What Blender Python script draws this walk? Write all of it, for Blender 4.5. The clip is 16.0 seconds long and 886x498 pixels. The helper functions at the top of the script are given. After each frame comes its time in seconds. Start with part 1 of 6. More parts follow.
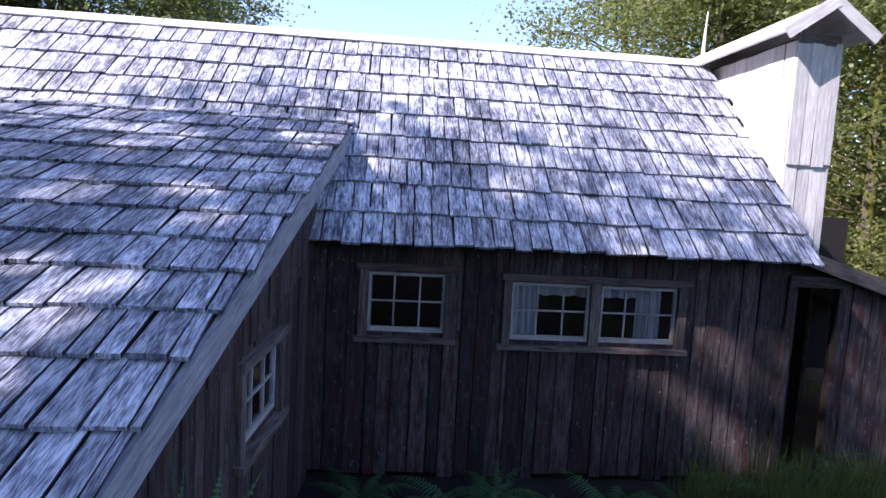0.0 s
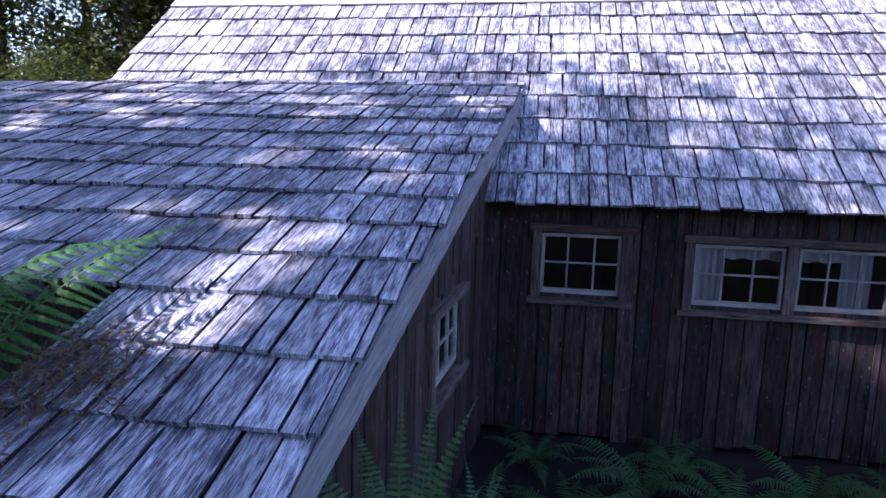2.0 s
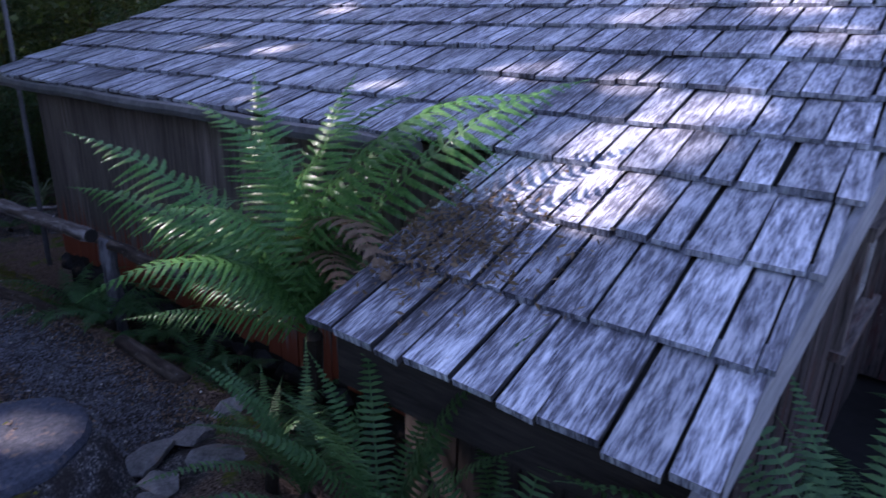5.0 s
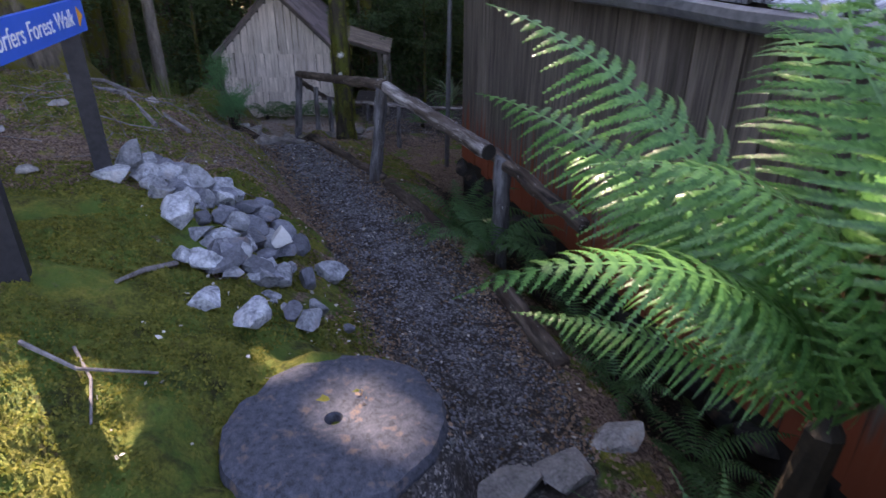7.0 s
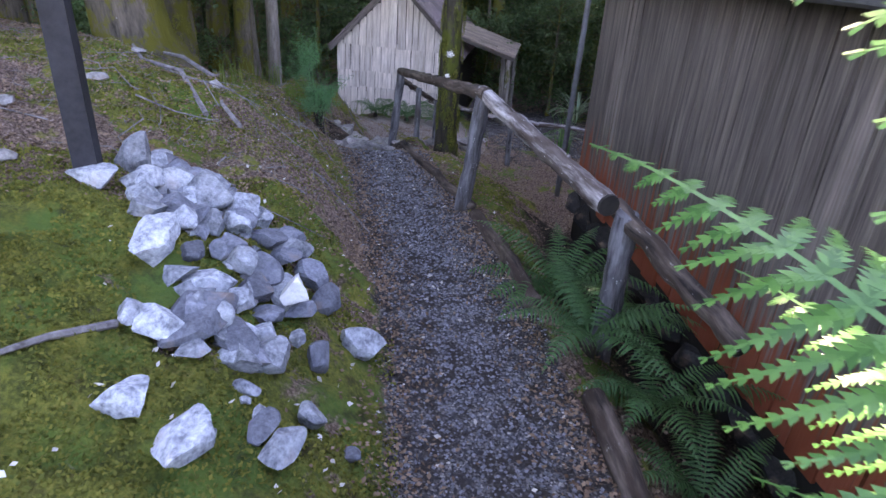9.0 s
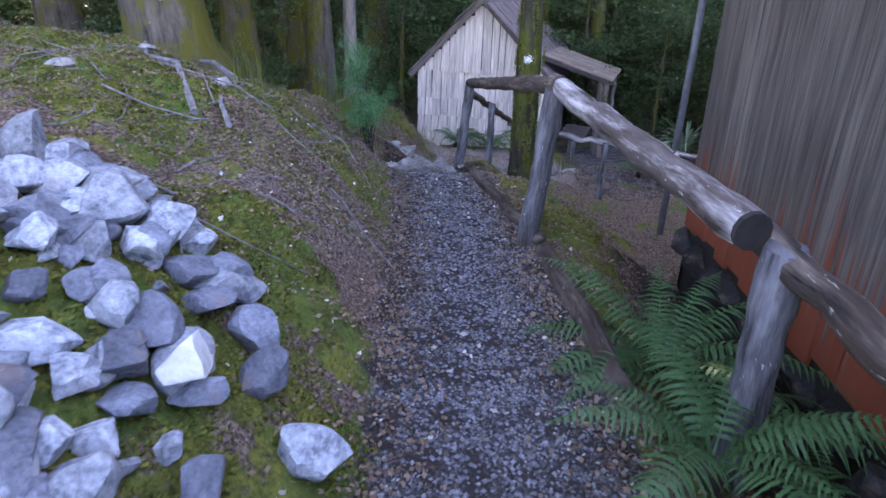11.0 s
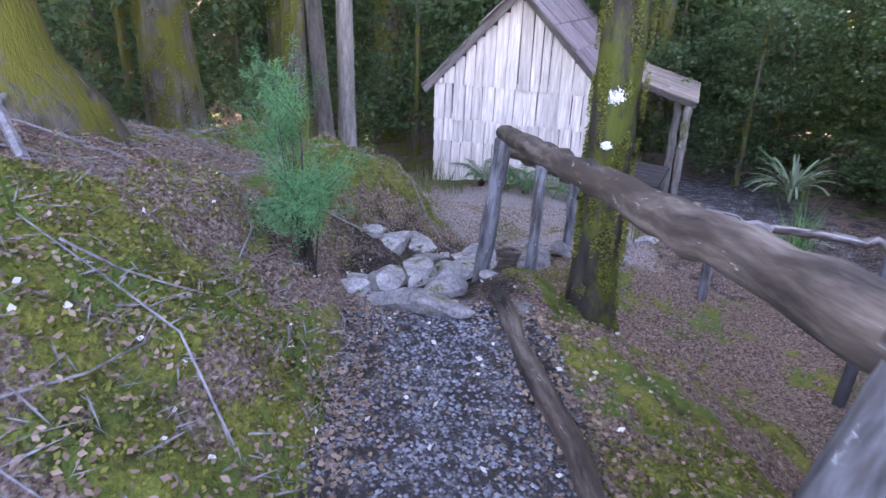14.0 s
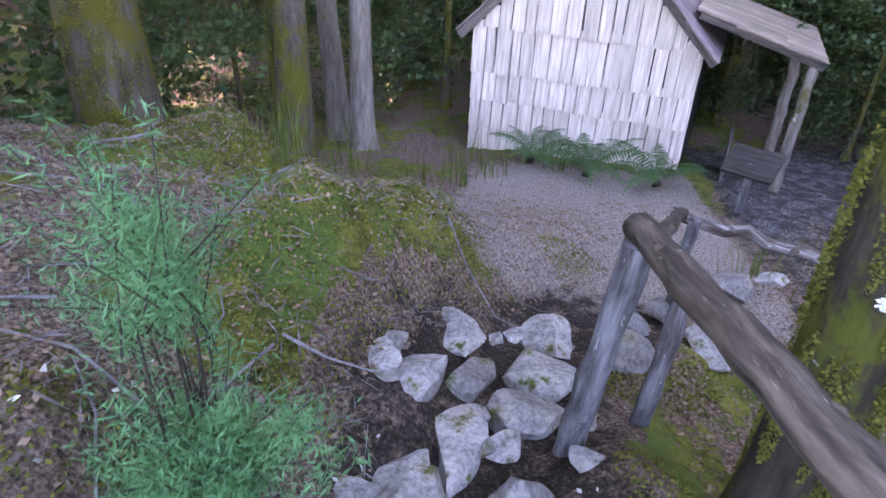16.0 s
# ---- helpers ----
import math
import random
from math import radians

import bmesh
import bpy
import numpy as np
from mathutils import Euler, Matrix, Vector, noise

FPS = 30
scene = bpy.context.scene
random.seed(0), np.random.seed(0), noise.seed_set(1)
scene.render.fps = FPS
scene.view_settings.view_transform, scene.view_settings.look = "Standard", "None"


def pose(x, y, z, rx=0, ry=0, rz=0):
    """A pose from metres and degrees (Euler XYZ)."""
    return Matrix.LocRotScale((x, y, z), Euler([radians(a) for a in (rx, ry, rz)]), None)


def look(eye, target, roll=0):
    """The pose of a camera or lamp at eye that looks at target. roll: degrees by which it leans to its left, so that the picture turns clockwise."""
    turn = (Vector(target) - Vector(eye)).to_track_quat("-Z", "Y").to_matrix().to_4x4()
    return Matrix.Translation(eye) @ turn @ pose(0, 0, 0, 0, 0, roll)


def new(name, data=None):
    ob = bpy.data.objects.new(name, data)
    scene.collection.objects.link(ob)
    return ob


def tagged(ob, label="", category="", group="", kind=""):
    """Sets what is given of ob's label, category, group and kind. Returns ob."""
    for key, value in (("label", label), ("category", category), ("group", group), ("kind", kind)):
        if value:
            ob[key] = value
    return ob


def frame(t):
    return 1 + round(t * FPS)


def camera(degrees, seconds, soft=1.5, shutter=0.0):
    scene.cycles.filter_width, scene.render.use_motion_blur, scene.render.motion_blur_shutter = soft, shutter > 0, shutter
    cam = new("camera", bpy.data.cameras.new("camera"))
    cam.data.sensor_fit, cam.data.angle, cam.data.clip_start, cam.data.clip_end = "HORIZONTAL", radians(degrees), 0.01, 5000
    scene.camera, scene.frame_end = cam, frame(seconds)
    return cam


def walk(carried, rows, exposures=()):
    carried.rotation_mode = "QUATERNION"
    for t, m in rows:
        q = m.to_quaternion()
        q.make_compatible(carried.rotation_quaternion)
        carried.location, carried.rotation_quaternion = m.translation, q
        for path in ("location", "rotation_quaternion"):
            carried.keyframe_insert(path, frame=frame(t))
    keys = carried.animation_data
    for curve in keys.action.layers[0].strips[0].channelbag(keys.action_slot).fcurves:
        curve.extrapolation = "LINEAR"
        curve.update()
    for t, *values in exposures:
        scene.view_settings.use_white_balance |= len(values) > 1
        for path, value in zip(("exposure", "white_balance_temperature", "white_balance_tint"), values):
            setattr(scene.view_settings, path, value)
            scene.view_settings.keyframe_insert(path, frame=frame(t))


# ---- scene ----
cam = camera(71.6, 16.0, 1.5, 0.2)
METRES, EYE, TILT, LEAN, TURN = 10.5, 1.6, 0.0, 0.0, -11.3
PATH = [
    (0, (-0.319, 0.165, 1.54), (-0.145, 2.148, 1.345), 3.2),
    (0.5, (-0.382, 0.172, 1.488), (-0.313, 2.159, 1.273), 2.6),
    (1, (-0.435, 0.152, 1.463), (-0.47, 2.138, 1.23), 1.6),
    (1.5, (-0.49, 0.119, 1.43), (-0.664, 2.095, 1.175), 1.3),
    (2, (-0.551, 0.116, 1.403), (-0.859, 2.069, 1.103), 1.5),
    (2.5, (-0.618, 0.164, 1.348), (-1.033, 2.088, 0.99), 2.6),
    (3, (-0.669, 0.29, 1.308), (-1.197, 2.181, 0.924), 2.5),
    (3.2, (-0.7, 0.359, 1.27), (-1.278, 2.233, 0.879), 2.7),
    (5.3, (-1.417, 0.58, 1.118), (-2.677, 1.932, 0.355), 3.3),
    (5.5, (-1.556, 0.676, 1.001), (-2.911, 1.895, 0.176), 4.8),
    (6, (-1.926, 0.801, 0.882), (-3.34, 1.876, -0.036), 4.2),
    (6.5, (-2.258, 0.897, 0.933), (-3.774, 1.811, 0.003), 1.9),
    (7, (-2.619, 1.047, 0.859), (-4.311, 1.612, -0.045), 0.1),
    (7.5, (-2.921, 1.146, 0.81), (-4.668, 1.617, -0.041), 0.6),
    (7.7, (-3.061, 1.224, 0.768), (-4.821, 1.696, -0.056), -0.1),
    (8, (-3.253, 1.228, 0.753), (-5.011, 1.709, -0.07), 0.2),
    (8.5, (-3.527, 1.36, 0.669), (-5.318, 1.68, -0.162), 0.6),
    (9, (-3.805, 1.525, 0.622), (-5.578, 1.757, -0.273), 3.6),
    (9.2, (-3.933, 1.535, 0.526), (-5.721, 1.712, -0.353), 2.3),
    (11.3, (-5.196, 1.952, 0.087), (-7.035, 1.861, -0.693), 1.4),
    (11.5, (-5.425, 1.963, 0.109), (-7.252, 1.955, -0.706), 2.8),
    (12, (-5.929, 2.036, 0.067), (-7.775, 2.092, -0.7), 2.1),
    (12.5, (-6.324, 2.014, 0.04), (-8.147, 1.96, -0.779), 0.6),
    (13, (-6.804, 1.925, -0.085), (-8.653, 1.82, -0.838), 2.2),
    (13.5, (-7.345, 1.891, 0.019), (-9.184, 1.821, -0.766), 1.3),
    (14, (-7.759, 1.859, -0.015), (-9.599, 1.684, -0.812), 1.3),
    (14.5, (-8.279, 1.811, 0.047), (-10.045, 1.553, -0.854), -0.0),
    (15, (-8.831, 1.72, 0.037), (-10.602, 1.5, -0.865), -1.5),
    (15.5, (-9.14, 1.601, -0.029), (-10.943, 1.414, -0.874), -0.1),
    (16, (-9.574, 1.515, 0.064), (-11.275, 1.287, -0.963), 1.5),
]
EXPOSURE = [(0.0, 1.3, 5800, 28), (2.0, 1.3, 5700, 34), (3.2, 1.45, 5700, 37), (5.5, 1.7, 6300, 36), (6.0, 1.85, 6900, 36), (6.5, 2.2, 7200, 35), (7.0, 2.75, 7600, 31), (8.0, 3.7, 7900, 30), (9.0, 3.9, 7700, 33), (11.5, 4.3, 7000, 35), (13.5, 4.9, 7250, 37), (16.0, 4.95, 7500, 38)]
walk(cam, [(t, look(eye, target, roll)) for t, eye, target, roll in PATH], EXPOSURE)

# ---- world and sun ----
SUN_AZ, SUN_EL = 201.0, 40.0   # direction to the sun: degrees counterclockwise from +x, and above the horizon
_a, _e = radians(SUN_AZ), radians(SUN_EL)
TO_SUN = Vector((math.cos(_a) * math.cos(_e), math.sin(_a) * math.cos(_e), math.sin(_e)))
world = bpy.data.worlds.new("world")
scene.world = world
world.use_nodes = True
wn = world.node_tree.nodes
wl = world.node_tree.links
sky = wn.new("ShaderNodeTexSky")
sky.sky_type, sky.sun_disc = "NISHITA", False
sky.sun_elevation, sky.sun_rotation = _e, radians(90 - SUN_AZ)
wn["Background"].inputs[1].default_value = 0.15
wl.new(sky.outputs[0], wn["Background"].inputs[0])
sun = new("sun", bpy.data.lights.new("sun", "SUN"))
sun.data.energy, sun.data.angle, sun.data.color = 5.0, radians(0.55), (1.0, 0.93, 0.82)
sun.matrix_world = look((0, 0, 30), Vector((0, 0, 30)) - TO_SUN)


# ---- materials ----
def material(name, rough=0.8, metal=0.0, spec=0.3):
    m = bpy.data.materials.new(name)
    m.use_nodes = True
    b = m.node_tree.nodes["Principled BSDF"]
    b.inputs["Roughness"].default_value = rough
    b.inputs["Metallic"].default_value = metal
    b.inputs["Specular IOR Level"].default_value = spec
    return m, m.node_tree.nodes, m.node_tree.links, b


def ramp(nodes, links, source, stops):
    r = nodes.new("ShaderNodeValToRGB")
    while len(r.color_ramp.elements) < len(stops):
        r.color_ramp.elements.new(0.5)
    for el, (p, c) in zip(r.color_ramp.elements, stops):
        el.position, el.color = p, (*c, 1) if len(c) == 3 else c
    links.new(source, r.inputs[0])
    return r.outputs[0]


def noise_tex(nodes, links, coords, scale, detail=4, rough=0.6, stretch=None, offset=None):
    n = nodes.new("ShaderNodeTexNoise")
    n.inputs["Scale"].default_value, n.inputs["Detail"].default_value, n.inputs["Roughness"].default_value = scale, detail, rough
    if stretch or offset:
        mp = nodes.new("ShaderNodeMapping")
        if stretch:
            mp.inputs["Scale"].default_value = stretch
        if offset:
            links.new(offset, mp.inputs["Location"])
        links.new(coords, mp.inputs["Vector"])
        coords = mp.outputs[0]
    links.new(coords, n.inputs["Vector"])
    return n.outputs[0]


def mix(nodes, links, a, b, fac, how="MIX"):
    m = nodes.new("ShaderNodeMix")
    m.data_type, m.blend_type = "RGBA", how
    for v, i in ((fac, 0), (a, 6), (b, 7)):
        if isinstance(v, (int, float)):
            m.inputs[i].default_value = v
        elif isinstance(v, tuple):
            m.inputs[i].default_value = (*v, 1)
        else:
            links.new(v, m.inputs[i])
    return m.outputs[2]


def arith(nodes, links, a, b, how="ADD", clamp=False):
    m = nodes.new("ShaderNodeMath")
    m.operation, m.use_clamp = how, clamp
    for v, i in ((a, 0), (b, 1)):
        if isinstance(v, (int, float)):
            m.inputs[i].default_value = v
        else:
            links.new(v, m.inputs[i])
    return m.outputs[0]


def bump(nodes, links, bsdf, height, strength=0.5, dist=0.01):
    b = nodes.new("ShaderNodeBump")
    b.inputs["Strength"].default_value, b.inputs["Distance"].default_value = strength, dist
    links.new(height, b.inputs["Height"])
    links.new(b.outputs[0], bsdf.inputs["Normal"])


def any_random(nodes, links):
    """One random number for each piece, whether it is an object of its own or an island of a joined mesh."""
    o, g = nodes.new("ShaderNodeObjectInfo"), nodes.new("ShaderNodeNewGeometry")
    return arith(nodes, links, arith(nodes, links, o.outputs["Random"], g.outputs["Random Per Island"]), 1.0, "FRACT")


def wood(name, dark, light, streak=0.5, patch=None, patch_amount=0.55, rough=0.8, spread=0.35, lichen=None, spec=0.3, stain=None, fine=(75, 6.5, 1), coarse=(34, 2.8, 1)):
    """Weathered timber, grain along v of the UV map; patch: colour of old paint or stain left in places."""
    m, n, l, b = material(name, rough, 0, spec)
    uv = n.new("ShaderNodeUVMap").outputs[0]
    rnd = any_random(n, l)
    comb = n.new("ShaderNodeCombineXYZ")
    l.new(arith(n, l, rnd, 37.0, "MULTIPLY"), comb.inputs[0])
    l.new(arith(n, l, rnd, 91.0, "MULTIPLY"), comb.inputs[1])
    off = comb.outputs[0]
    grain = noise_tex(n, l, uv, 1.0, 5, 0.65, fine, off)
    broad = noise_tex(n, l, uv, 1.0, 4, 0.6, coarse, off)
    f = arith(n, l, arith(n, l, grain, 0.45, "MULTIPLY"), arith(n, l, broad, 0.55, "MULTIPLY"))
    col = ramp(n, l, f, [(0.5 - 0.16 * streak - 0.06, dark), (0.5, tuple((a + c) / 2 for a, c in zip(dark, light))), (0.5 + 0.16 * streak + 0.04, light)])
    v = arith(n, l, arith(n, l, rnd, 2 * spread, "MULTIPLY"), 1.0 - spread)
    gray = n.new("ShaderNodeCombineXYZ")
    for i in range(3):
        l.new(v, gray.inputs[i])
    col = mix(n, l, col, gray.outputs[0], 1.0, "MULTIPLY")
    if patch:
        p = ramp(n, l, noise_tex(n, l, uv, 1.0, 5, 0.7, (7, 1.1, 1), off), [(patch_amount, (0, 0, 0)), (patch_amount + 0.12, (0.85, 0.85, 0.85))])
        col = mix(n, l, col, patch, p)
    if lichen:
        q = ramp(n, l, noise_tex(n, l, uv, 1.0, 6, 0.75, (26, 9, 1), off), [(0.62, (0, 0, 0)), (0.68, (1, 1, 1))])
        col = mix(n, l, col, lichen, q)
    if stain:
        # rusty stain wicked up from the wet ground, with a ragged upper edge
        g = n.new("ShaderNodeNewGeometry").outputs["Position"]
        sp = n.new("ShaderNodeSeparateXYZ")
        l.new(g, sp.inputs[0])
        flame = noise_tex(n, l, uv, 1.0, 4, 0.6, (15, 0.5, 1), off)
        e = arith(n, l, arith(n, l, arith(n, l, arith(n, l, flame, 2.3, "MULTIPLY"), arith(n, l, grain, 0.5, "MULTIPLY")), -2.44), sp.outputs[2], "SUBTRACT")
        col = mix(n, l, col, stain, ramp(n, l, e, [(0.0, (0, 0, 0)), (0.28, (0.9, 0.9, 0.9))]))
    l.new(col, b.inputs["Base Color"])
    bump(n, l, b, f, 0.7, 0.006)
    return m


def split_shingle(name):
    """Split roof shingles: short pale flecks of bleached grain on damp dark wood, each piece with its own tone."""
    m, n, l, b = material(name, 0.6, 0, 0.45)
    uv = n.new("ShaderNodeUVMap").outputs[0]
    rnd = any_random(n, l)
    comb = n.new("ShaderNodeCombineXYZ")
    l.new(arith(n, l, rnd, 37.0, "MULTIPLY"), comb.inputs[0])
    l.new(arith(n, l, rnd, 91.0, "MULTIPLY"), comb.inputs[1])
    off = comb.outputs[0]
    grain = noise_tex(n, l, uv, 1.0, 4, 0.65, (150, 11, 1), off)
    fleck = noise_tex(n, l, uv, 1.0, 5, 0.7, (46, 5.5, 1), off)
    tone = noise_tex(n, l, uv, 1.0, 3, 0.6, (9, 2.2, 1), off)
    f = arith(n, l, arith(n, l, arith(n, l, grain, 0.34, "MULTIPLY"), arith(n, l, fleck, 0.4, "MULTIPLY")), arith(n, l, tone, 0.26, "MULTIPLY"))
    # damp, algae-darkened areas spread over many shingles
    pos = n.new("ShaderNodeNewGeometry").outputs["Position"]
    area = noise_tex(n, l, pos, 0.9, 4, 0.6)
    f = arith(n, l, f, arith(n, l, arith(n, l, area, 0.5, "SUBTRACT"), 0.16, "MULTIPLY"))
    # the fern's shade on the low corner, plus its litter stain, put into the colour
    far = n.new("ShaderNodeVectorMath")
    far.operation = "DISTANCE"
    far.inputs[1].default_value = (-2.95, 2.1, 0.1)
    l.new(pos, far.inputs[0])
    shade_stain = ramp(n, l, arith(n, l, far.outputs["Value"], arith(n, l, arith(n, l, area, 0.5, "SUBTRACT"), 1.4, "MULTIPLY")), [(0.2, (0.085, 0.085, 0.085)), (0.95, (0, 0, 0))])
    f = arith(n, l, f, shade_stain, "SUBTRACT")
    col = ramp(n, l, f, [(0.4, (0.028, 0.028, 0.04)), (0.465, (0.115, 0.118, 0.152)), (0.52, (0.38, 0.4, 0.47)), (0.59, (0.72, 0.74, 0.79))])
    v = arith(n, l, arith(n, l, rnd, 0.6, "MULTIPLY"), 0.66)
    gray = n.new("ShaderNodeCombineXYZ")
    for i in range(3):
        l.new(v, gray.inputs[i])
    col = mix(n, l, col, gray.outputs[0], 1.0, "MULTIPLY")
    q = ramp(n, l, noise_tex(n, l, uv, 1.0, 6, 0.75, (24, 14, 1), off), [(0.64, (0, 0, 0)), (0.69, (1, 1, 1))])
    col = mix(n, l, col, (0.5, 0.47, 0.45), q)
    l.new(col, b.inputs["Base Color"])
    bump(n, l, b, f, 0.8, 0.006)
    return m


def plain(name, c1, c2, scale=20.0, rough=0.7, metal=0.0, spec=0.3, relief=0.3):
    m, n, l, b = material(name, rough, metal, spec)
    co = n.new("ShaderNodeTexCoord").outputs["Object"]
    a = noise_tex(n, l, co, scale, 5, 0.65)
    c = noise_tex(n, l, co, scale * 0.17, 3, 0.5)
    f = arith(n, l, arith(n, l, a, 0.6, "MULTIPLY"), arith(n, l, c, 0.4, "MULTIPLY"))
    l.new(ramp(n, l, f, [(0.35, c1), (0.65, c2)]), b.inputs["Base Color"])
    bump(n, l, b, a, relief, 0.01)
    return m


def stone(name, c1, c2, moss=0.0, scale=9.0):
    m, n, l, b = material(name, 0.8, 0, 0.35)
    co = n.new("ShaderNodeTexCoord").outputs["Object"]
    rnd = any_random(n, l)
    a = noise_tex(n, l, co, scale, 6, 0.7)
    fine = noise_tex(n, l, co, scale * 7, 4, 0.7)
    f = arith(n, l, arith(n, l, a, 0.6, "MULTIPLY"), arith(n, l, fine, 0.4, "MULTIPLY"))
    col = ramp(n, l, f, [(0.36, c1), (0.62, c2)])
    v = arith(n, l, arith(n, l, rnd, 0.8, "MULTIPLY"), 0.6)
    g = n.new("ShaderNodeCombineXYZ")
    for i in range(3):
        l.new(v, g.inputs[i])
    col = mix(n, l, col, g.outputs[0], 1.0, "MULTIPLY")
    col = mix(n, l, col, (0.2, 0.13, 0.09), ramp(n, l, noise_tex(n, l, co, scale * 0.5, 4, 0.6), [(0.58, (0, 0, 0)), (0.7, (0.7, 0.7, 0.7))]))
    if moss:
        col = mix(n, l, col, (0.07, 0.085, 0.015), ramp(n, l, noise_tex(n, l, co, scale * 0.8, 5, 0.7), [(0.72 - moss * 0.3, (0, 0, 0)), (0.8 - moss * 0.3, (1, 1, 1))]))
    l.new(col, b.inputs["Base Color"])
    bump(n, l, b, f, 0.6, 0.02)
    return m


def leafy(name, c1, c2, through_light=0.45, rough=0.5, brown=None, spec=0.35, glow=0.1):
    """Leaves: some light passes through them."""
    m, n, l, b = material(name, rough, 0, spec)
    rnd = any_random(n, l)
    co = n.new("ShaderNodeTexCoord").outputs["Object"]
    f = arith(n, l, arith(n, l, rnd, 0.6, "MULTIPLY"), arith(n, l, noise_tex(n, l, co, 1.3, 3, 0.6), 0.4, "MULTIPLY"))
    stops = [(0.15, c1), (0.75, c2)]
    if brown:
        stops.append((0.9, brown))
    col = ramp(n, l, f, stops)
    l.new(col, b.inputs["Base Color"])
    tr = n.new("ShaderNodeBsdfTranslucent")
    l.new(mix(n, l, col, (0.8, 1.0, 0.25), glow), tr.inputs[0])
    ms = n.new("ShaderNodeMixShader")
    ms.inputs[0].default_value = through_light
    out = n["Material Output"]
    l.new(b.outputs[0], ms.inputs[1])
    l.new(tr.outputs[0], ms.inputs[2])
    l.new(ms.outputs[0], out.inputs["Surface"])
    return m


def ground_material():
    """Moss, leaf litter and gravel, by where the path and the moss lie."""
    m, n, l, b = material("ground_cover", 0.9, 0, 0.2)
    co = n.new("ShaderNodeTexCoord").outputs["Object"]
    pa, ma = n.new("ShaderNodeAttribute"), n.new("ShaderNodeAttribute")
    pa.attribute_name, ma.attribute_name = "path", "moss"
    fine = noise_tex(n, l, co, 55, 5, 0.7)
    mid = noise_tex(n, l, co, 7, 5, 0.65)
    big = noise_tex(n, l, co, 1.6, 4, 0.6)
    vor = n.new("ShaderNodeTexVoronoi")
    vor.inputs["Scale"].default_value = 105
    l.new(co, vor.inputs["Vector"])
    sep = n.new("ShaderNodeSeparateColor")
    l.new(vor.outputs["Color"], sep.inputs[0])
    gravel = ramp(n, l, sep.outputs[0], [(0.0, (0.035, 0.037, 0.045)), (0.55, (0.105, 0.1, 0.108)), (0.85, (0.24, 0.225, 0.225)), (1.0, (0.5, 0.47, 0.45))])
    gravel = mix(n, l, gravel, (0.045, 0.036, 0.032), ramp(n, l, mid, [(0.38, (0, 0, 0)), (0.58, (0.9, 0.9, 0.9))]))
    litter = ramp(n, l, fine, [(0.32, (0.025, 0.017, 0.014)), (0.46, (0.13, 0.085, 0.065)), (0.6, (0.3, 0.21, 0.17)), (0.72, (0.5, 0.42, 0.38))])
    moss = ramp(n, l, arith(n, l, arith(n, l, fine, 0.45, "MULTIPLY"), arith(n, l, mid, 0.55, "MULTIPLY")),
                [(0.3, (0.028, 0.028, 0.01)), (0.45, (0.09, 0.105, 0.02)), (0.56, (0.19, 0.19, 0.036)), (0.7, (0.32, 0.28, 0.065))])
    moss = mix(n, l, moss, (0.075, 0.15, 0.03), ramp(n, l, noise_tex(n, l, co, 3.3, 4, 0.6), [(0.46, (0, 0, 0)), (0.6, (0.75, 0.75, 0.75))]))
    moss = mix(n, l, moss, (0.03, 0.024, 0.014), ramp(n, l, noise_tex(n, l, co, 4.7, 5, 0.7), [(0.56, (0, 0, 0)), (0.68, (0.8, 0.8, 0.8))]))
    mm = arith(n, l, arith(n, l, ma.outputs["Fac"], arith(n, l, arith(n, l, big, 0.5, "SUBTRACT"), 2.6, "MULTIPLY")), arith(n, l, arith(n, l, mid, 0.5, "SUBTRACT"), 1.4, "MULTIPLY"))
    mm = ramp(n, l, mm, [(0.42, (0, 0, 0)), (0.58, (1, 1, 1))])
    col = mix(n, l, litter, moss, mm)
    ea = n.new("ShaderNodeAttribute")
    ea.attribute_name = "earth"
    earth = ramp(n, l, fine, [(0.32, (0.1, 0.075, 0.062)), (0.5, (0.29, 0.235, 0.21)), (0.68, (0.47, 0.41, 0.38))])
    em_ = ramp(n, l, arith(n, l, ea.outputs["Fac"], arith(n, l, arith(n, l, mid, 0.5, "SUBTRACT"), 1.3, "MULTIPLY")), [(0.35, (0, 0, 0)), (0.65, (1, 1, 1))])
    col = mix(n, l, col, earth, em_)
    # dark earth; along the wall its tone also stands for shade
    so = n.new("ShaderNodeAttribute")
    so.attribute_name = "soil"
    soil = ramp(n, l, fine, [(0.35, (0.013, 0.01, 0.008)), (0.55, (0.05, 0.037, 0.029)), (0.7, (0.15, 0.115, 0.095))])
    sm_ = ramp(n, l, arith(n, l, so.outputs["Fac"], arith(n, l, arith(n, l, mid, 0.5, "SUBTRACT"), 2.4, "MULTIPLY")), [(0.3, (0, 0, 0)), (0.75, (1, 1, 1))])
    col = mix(n, l, col, soil, sm_)
    pm = ramp(n, l, arith(n, l, pa.outputs["Fac"], arith(n, l, arith(n, l, mid, 0.5, "SUBTRACT"), 1.5, "MULTIPLY")), [(0.36, (0, 0, 0)), (0.62, (1, 1, 1))])
    col = mix(n, l, col, gravel, pm)
    l.new(col, b.inputs["Base Color"])
    h = arith(n, l, arith(n, l, fine, 0.7, "MULTIPLY"), mid)
    bump(n, l, b, h, 1.0, 0.045)
    return m


